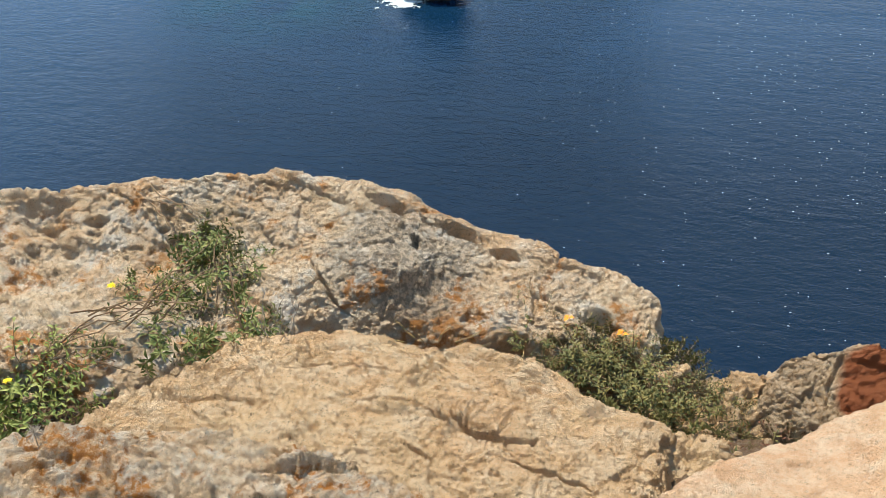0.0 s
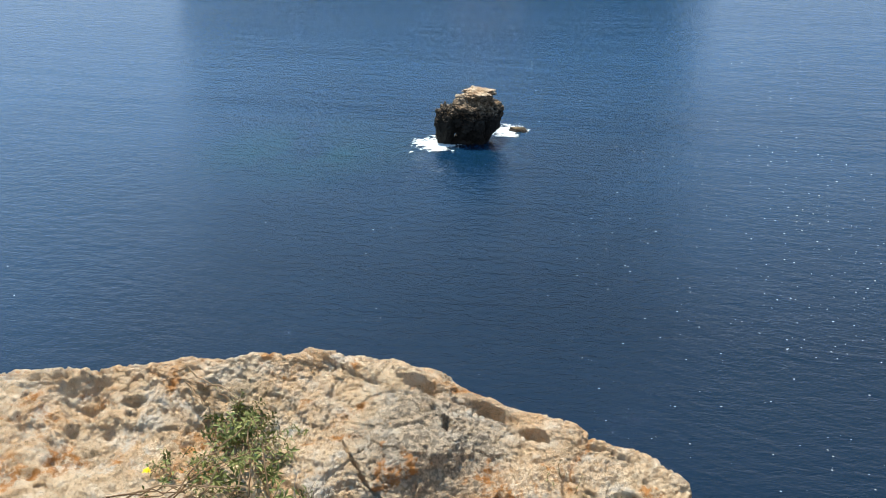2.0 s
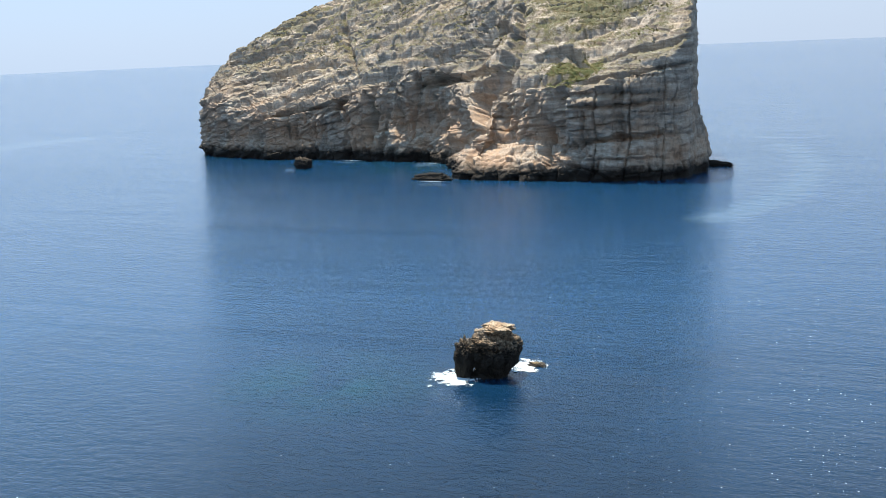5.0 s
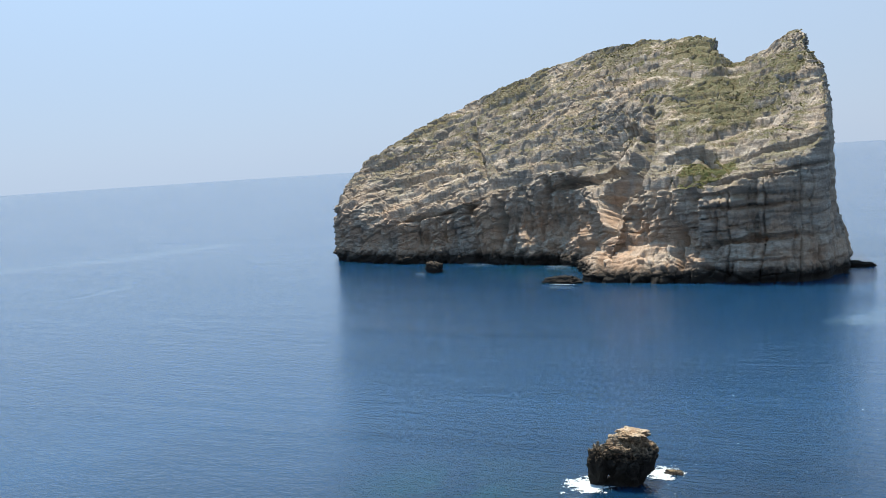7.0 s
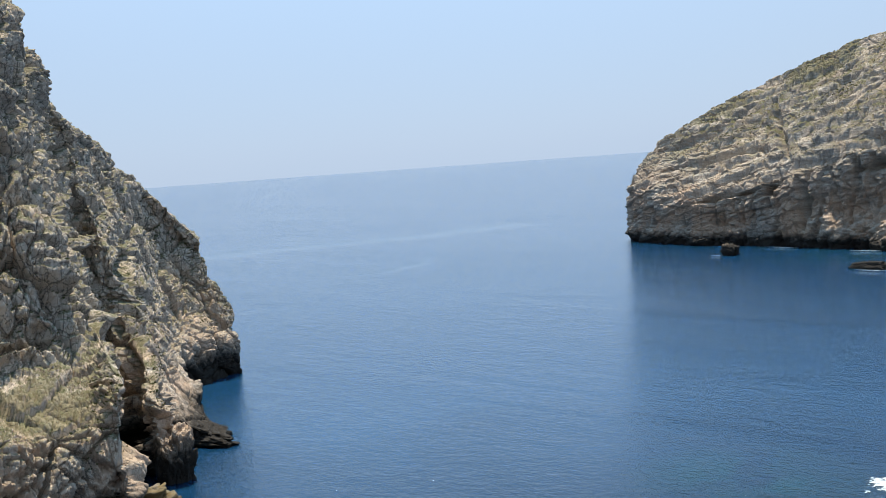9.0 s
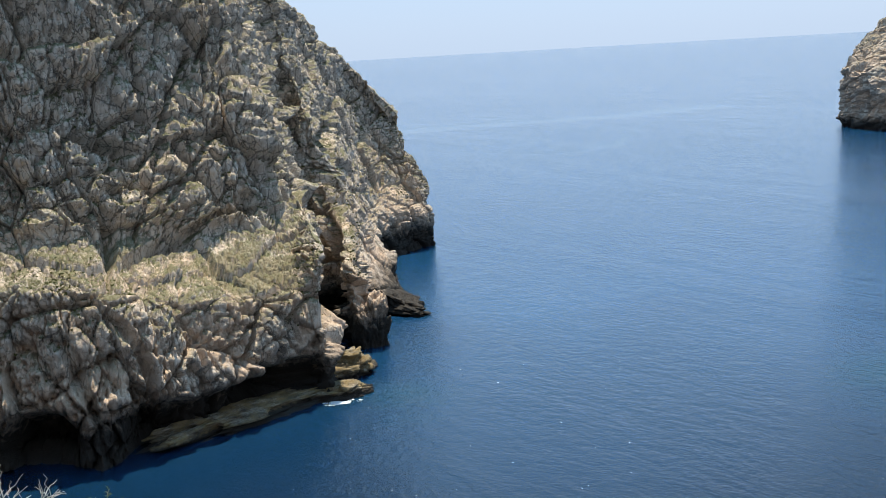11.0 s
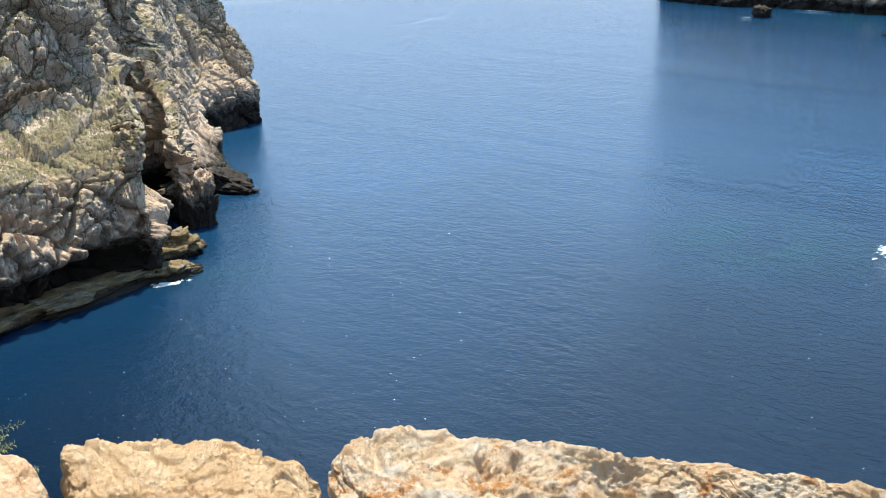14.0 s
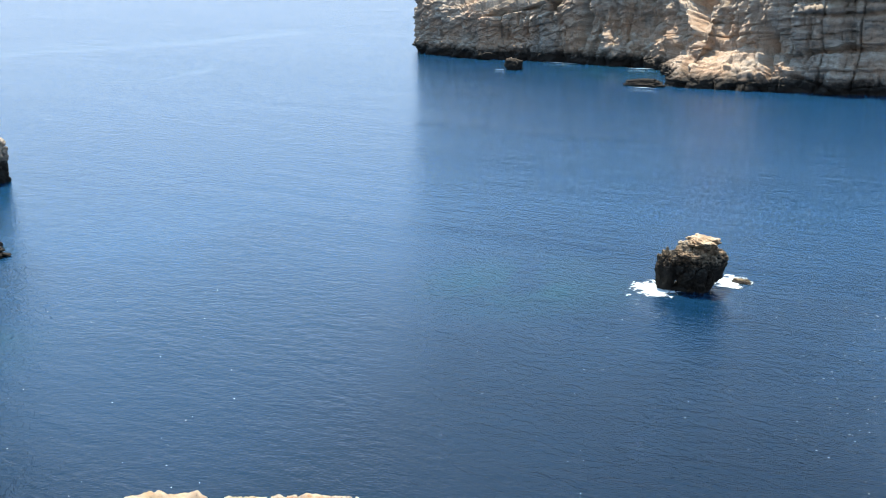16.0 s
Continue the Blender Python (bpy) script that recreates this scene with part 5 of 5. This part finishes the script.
shrub("cushion_shrub", [
    ((-0.56, 2.31, -1.87), 0.26, 0.115, 140, 20, 0.023, 0.009),
    ((-0.41, 2.27, -1.89), 0.20, 0.09, 80, 18, 0.021, 0.008),
    ((-0.70, 2.34, -1.85), 0.18, 0.10, 70, 20, 0.022, 0.008),
], "dense olive-green cushion shrub with brown stems beside the slab", M_DARK_LEAF, 12)
shrub("flowering_herb", [
    ((-1.88, 1.46, -1.80), 0.18, 0.19, 46, 16, 0.034, 0.014),
    ((-1.98, 1.54, -1.76), 0.18, 0.20, 36, 16, 0.034, 0.014),
    ((-1.80, 1.34, -1.82), 0.16, 0.16, 34, 14, 0.030, 0.012),
    ((-1.72, 1.50, -1.80), 0.10, 0.07, 16, 12, 0.024, 0.009),
], "leafy green herb with yellow flowers at the rock's foot", M_BRIGHT_LEAF, 13, category="herb")
shrub("small_tuft", [((-1.66, 1.55, -1.80), 0.08, 0.07, 16, 12, 0.016, 0.005)], "small half-dry tuft on the slab", M_DRY_LEAF, 14, category="herb")
shrub("dry_herb", [((-0.94, 2.40, -1.86), 0.16, 0.15, 20, 7, 0.016, 0.006), ((-0.86, 2.36, -1.86), 0.12, 0.06, 18, 12, 0.014, 0.006)], "dry twiggy herb with few green leaves", M_GREY_LEAF, 15, M_DRY_LEAF, category="herb")
shrub("dry_twigs", [((-1.12, 2.25, -1.84), 0.18, 0.10, 16, 3, 0.012, 0.004)], "dry straw-coloured twigs at the ridge's foot", M_DRY_LEAF, 16, M_DRY_LEAF, category="herb")
shrub("rosette_herb", [((-0.27, 2.20, -1.92), 0.10, 0.06, 14, 9, 0.028, 0.008), ((-0.18, 2.24, -1.91), 0.10, 0.06, 16, 9, 0.018, 0.006)], "small dark rosette herb in dry soil", M_DARK_LEAF, 17, category="herb")
shrub("withered_herb", [((-0.16, 2.25, -1.91), 0.16, 0.06, 22, 7, 0.016, 0.006), ((-0.30, 2.16, -1.93), 0.10, 0.04, 12, 6, 0.014, 0.006)], "withered reddish-brown herb in dry soil", M_RED_LEAF, 18, category="herb")
shrub("crest_sprig", [((-2.01, 2.33, -1.64), 0.05, 0.08, 9, 14, 0.018, 0.006), ((-1.66, 2.30, -1.70), 0.05, 0.05, 8, 12, 0.016, 0.006)], "little green sprig in the ridge's crest", M_GREY_LEAF, 19, category="herb")
shrub("stonecrop", [((-2.09, 2.29, -1.64), 0.08, 0.025, 26, 8, 0.010, 0.005), ((-2.42, 1.98, -1.62), 0.06, 0.02, 18, 8, 0.009, 0.005)], "low reddish stonecrop in a hollow of the ridge", M_RED_LEAF, 20, category="herb")


def dead_twigs(stems, rng):
    for _ in range(20):
        a = Vector((-3.88 + rng.normal(0, 0.08), 0.16 + rng.normal(0, 0.10), -1.40))
        b = a + Vector((rng.normal(0, 0.05), rng.uniform(-0.05, 0.16), rng.uniform(0.10, 0.24)))
        line = wander(rng, a, b, 0.02, 8, 0.010)
        stems.tube(line, 0.003, 0.0012, 5)
        for i in (3, 5, 6):
            c = line[i] - Vector((0, 0, GROUND))
            stems.tube(wander(rng, c, c + Vector(rng.normal(0, 0.035, 3)) + Vector((0, 0.02, 0.02)), 0.0, 5, 0.004), 0.0016, 0.0007, 4)


shrub("bright_bush", [
    ((-3.64, 0.36, -1.48), 0.34, 0.27, 270, 40, 0.028, 0.010),
    ((-3.60, 0.46, -1.53), 0.22, 0.20, 150, 34, 0.026, 0.010),
    ((-3.62, 0.12, -1.44), 0.34, 0.30, 240, 36, 0.028, 0.010),
], "bright yellow-green needle-leaved bush behind the boulder", M_BRIGHT_LEAF, 21)
shrub("feathery_bush", [((-3.72, 0.42, -1.54), 0.22, 0.38, 34, 64, 0.026, 0.008), ((-3.58, 0.66, -1.58), 0.10, 0.17, 9, 44, 0.024, 0.008)], "upright blue-green feathery shoots", M_BLUE_LEAF, 22)
shrub("dead_bush", [((-3.90, 0.16, -1.42), 0.16, 0.20, 22, 6, 0.014, 0.004)], "bleached leafless twigs of a dead bush", M_DRY_LEAF, 23, M_DEAD, extra=dead_twigs)


def petals(name, spots, size, material, label, count, parent=None):
    for n, place in enumerate(spots):
        soup = Soup()
        rng = np.random.RandomState(31 + n)
        for k in range(count):
            a = 6.28 * k / count + rng.uniform(-0.2, 0.2)
            soup.leaf((0, 0, 0), (math.cos(a), math.sin(a), 0.35 + rng.uniform(0, 0.5)), (0, 0, 1), size * rng.uniform(0.8, 1.1), size * 0.8)
        ob = thing(name, soup.mesh(name), material, label=label, category=name.replace("_", " "))
        ob.location = (place[0], place[1], place[2] + GROUND)


petals("yellow_flower", [(-1.86, 1.46, -1.66), (-1.90, 1.40, -1.66), (-1.83, 1.82, -1.60)], 0.016, M_YELLOW, "small bright yellow flower on a green herb", 6)
petals("fallen_leaf", [(-0.77, 2.36, -1.775), (-0.62, 2.36, -1.79)], 0.020, M_ORANGE, "bright orange withered leaf", 3)
petals("fallen_leaf", [(-0.06, 2.22, -1.885)], 0.020, M_YELLOW, "pale yellow withered leaf in the soil", 3)


def seed_head():
    """A dandelion clock: a ball of fine rays on a stalk."""
    soup = Soup()
    rng = np.random.RandomState(41)
    c = Vector((-1.56, 1.25, -1.56 + GROUND))
    for _ in range(150):
        d = Vector(rng.normal(0, 1, 3)).normalized()
        soup.leaf(c, d, d.orthogonal(), 0.022, 0.0016, 0.0)
    soup.tube([c, c + Vector((-0.01, 0.01, -0.06)), c + Vector((-0.015, 0.02, -0.14))], 0.0012, 0.0014, 5)
    thing("seed_head", soup.mesh("seed_head"), M_DEAD, label="pale round seed head on a thin stalk", category="herb")


seed_head()


def grass_stalks():
    soup = Soup()
    rng = np.random.RandomState(43)
    for _ in range(10):
        a = Vector((-1.50 + rng.normal(0, 0.03), 2.02 + rng.normal(0, 0.02), -1.80))
        soup.tube(wander(rng, a, a + Vector((rng.normal(0.0, 0.03), rng.normal(0, 0.03), rng.uniform(0.05, 0.13))), 0.0, 6, 0.003), 0.0018, 0.0008, 4)
    thing("grass_stalks", soup.mesh("grass_stalks"), M_DEAD, label="dry pale grass stalks at the slab's back", category="grass", kind="stuff")


grass_stalks()


# ---------------------------------------------------------------- loose stones
def pebble_mesh(seed):
    return boulder("pebble", (0, 0, 0), (1.0, 0.8, 0.55), seed, 22, 14, step=0.1)


shapes = [pebble_mesh(k * 1.37 + 0.3) for k in range(4)]
for shape in shapes:
    shape.materials.append(M_SLAB)
rng = np.random.RandomState(51)
corner = [(-0.24 + rng.normal(0, 0.08), 2.14 + rng.normal(0, 0.05), rng.uniform(0.006, 0.016)) for _ in range(26)]
gutter = [(-1.80 + rng.normal(0, 0.10), 1.62 + rng.normal(0, 0.10), rng.uniform(0.006, 0.018)) for _ in range(24)]
bpy.context.view_layer.update()
depsgraph = bpy.context.evaluated_depsgraph_get()
for x, y, size in corner + gutter:
    hit, place, normal, *_ = scene.ray_cast(depsgraph, (x, y, GROUND - 1.3), (0, 0, -1))
    if not hit:
        continue
    ob = new("pebble", shapes[rng.randint(4)])
    ob.matrix_world = Matrix.Translation(place + Vector((0, 0, size * 0.3))) @ Euler((0, 0, rng.uniform(0, 6.28))).to_matrix().to_4x4() @ Matrix.Scale(size, 4)
    tagged(ob, "small tan limestone pebble lying in dry soil", "pebble", "pebbles in the soil")
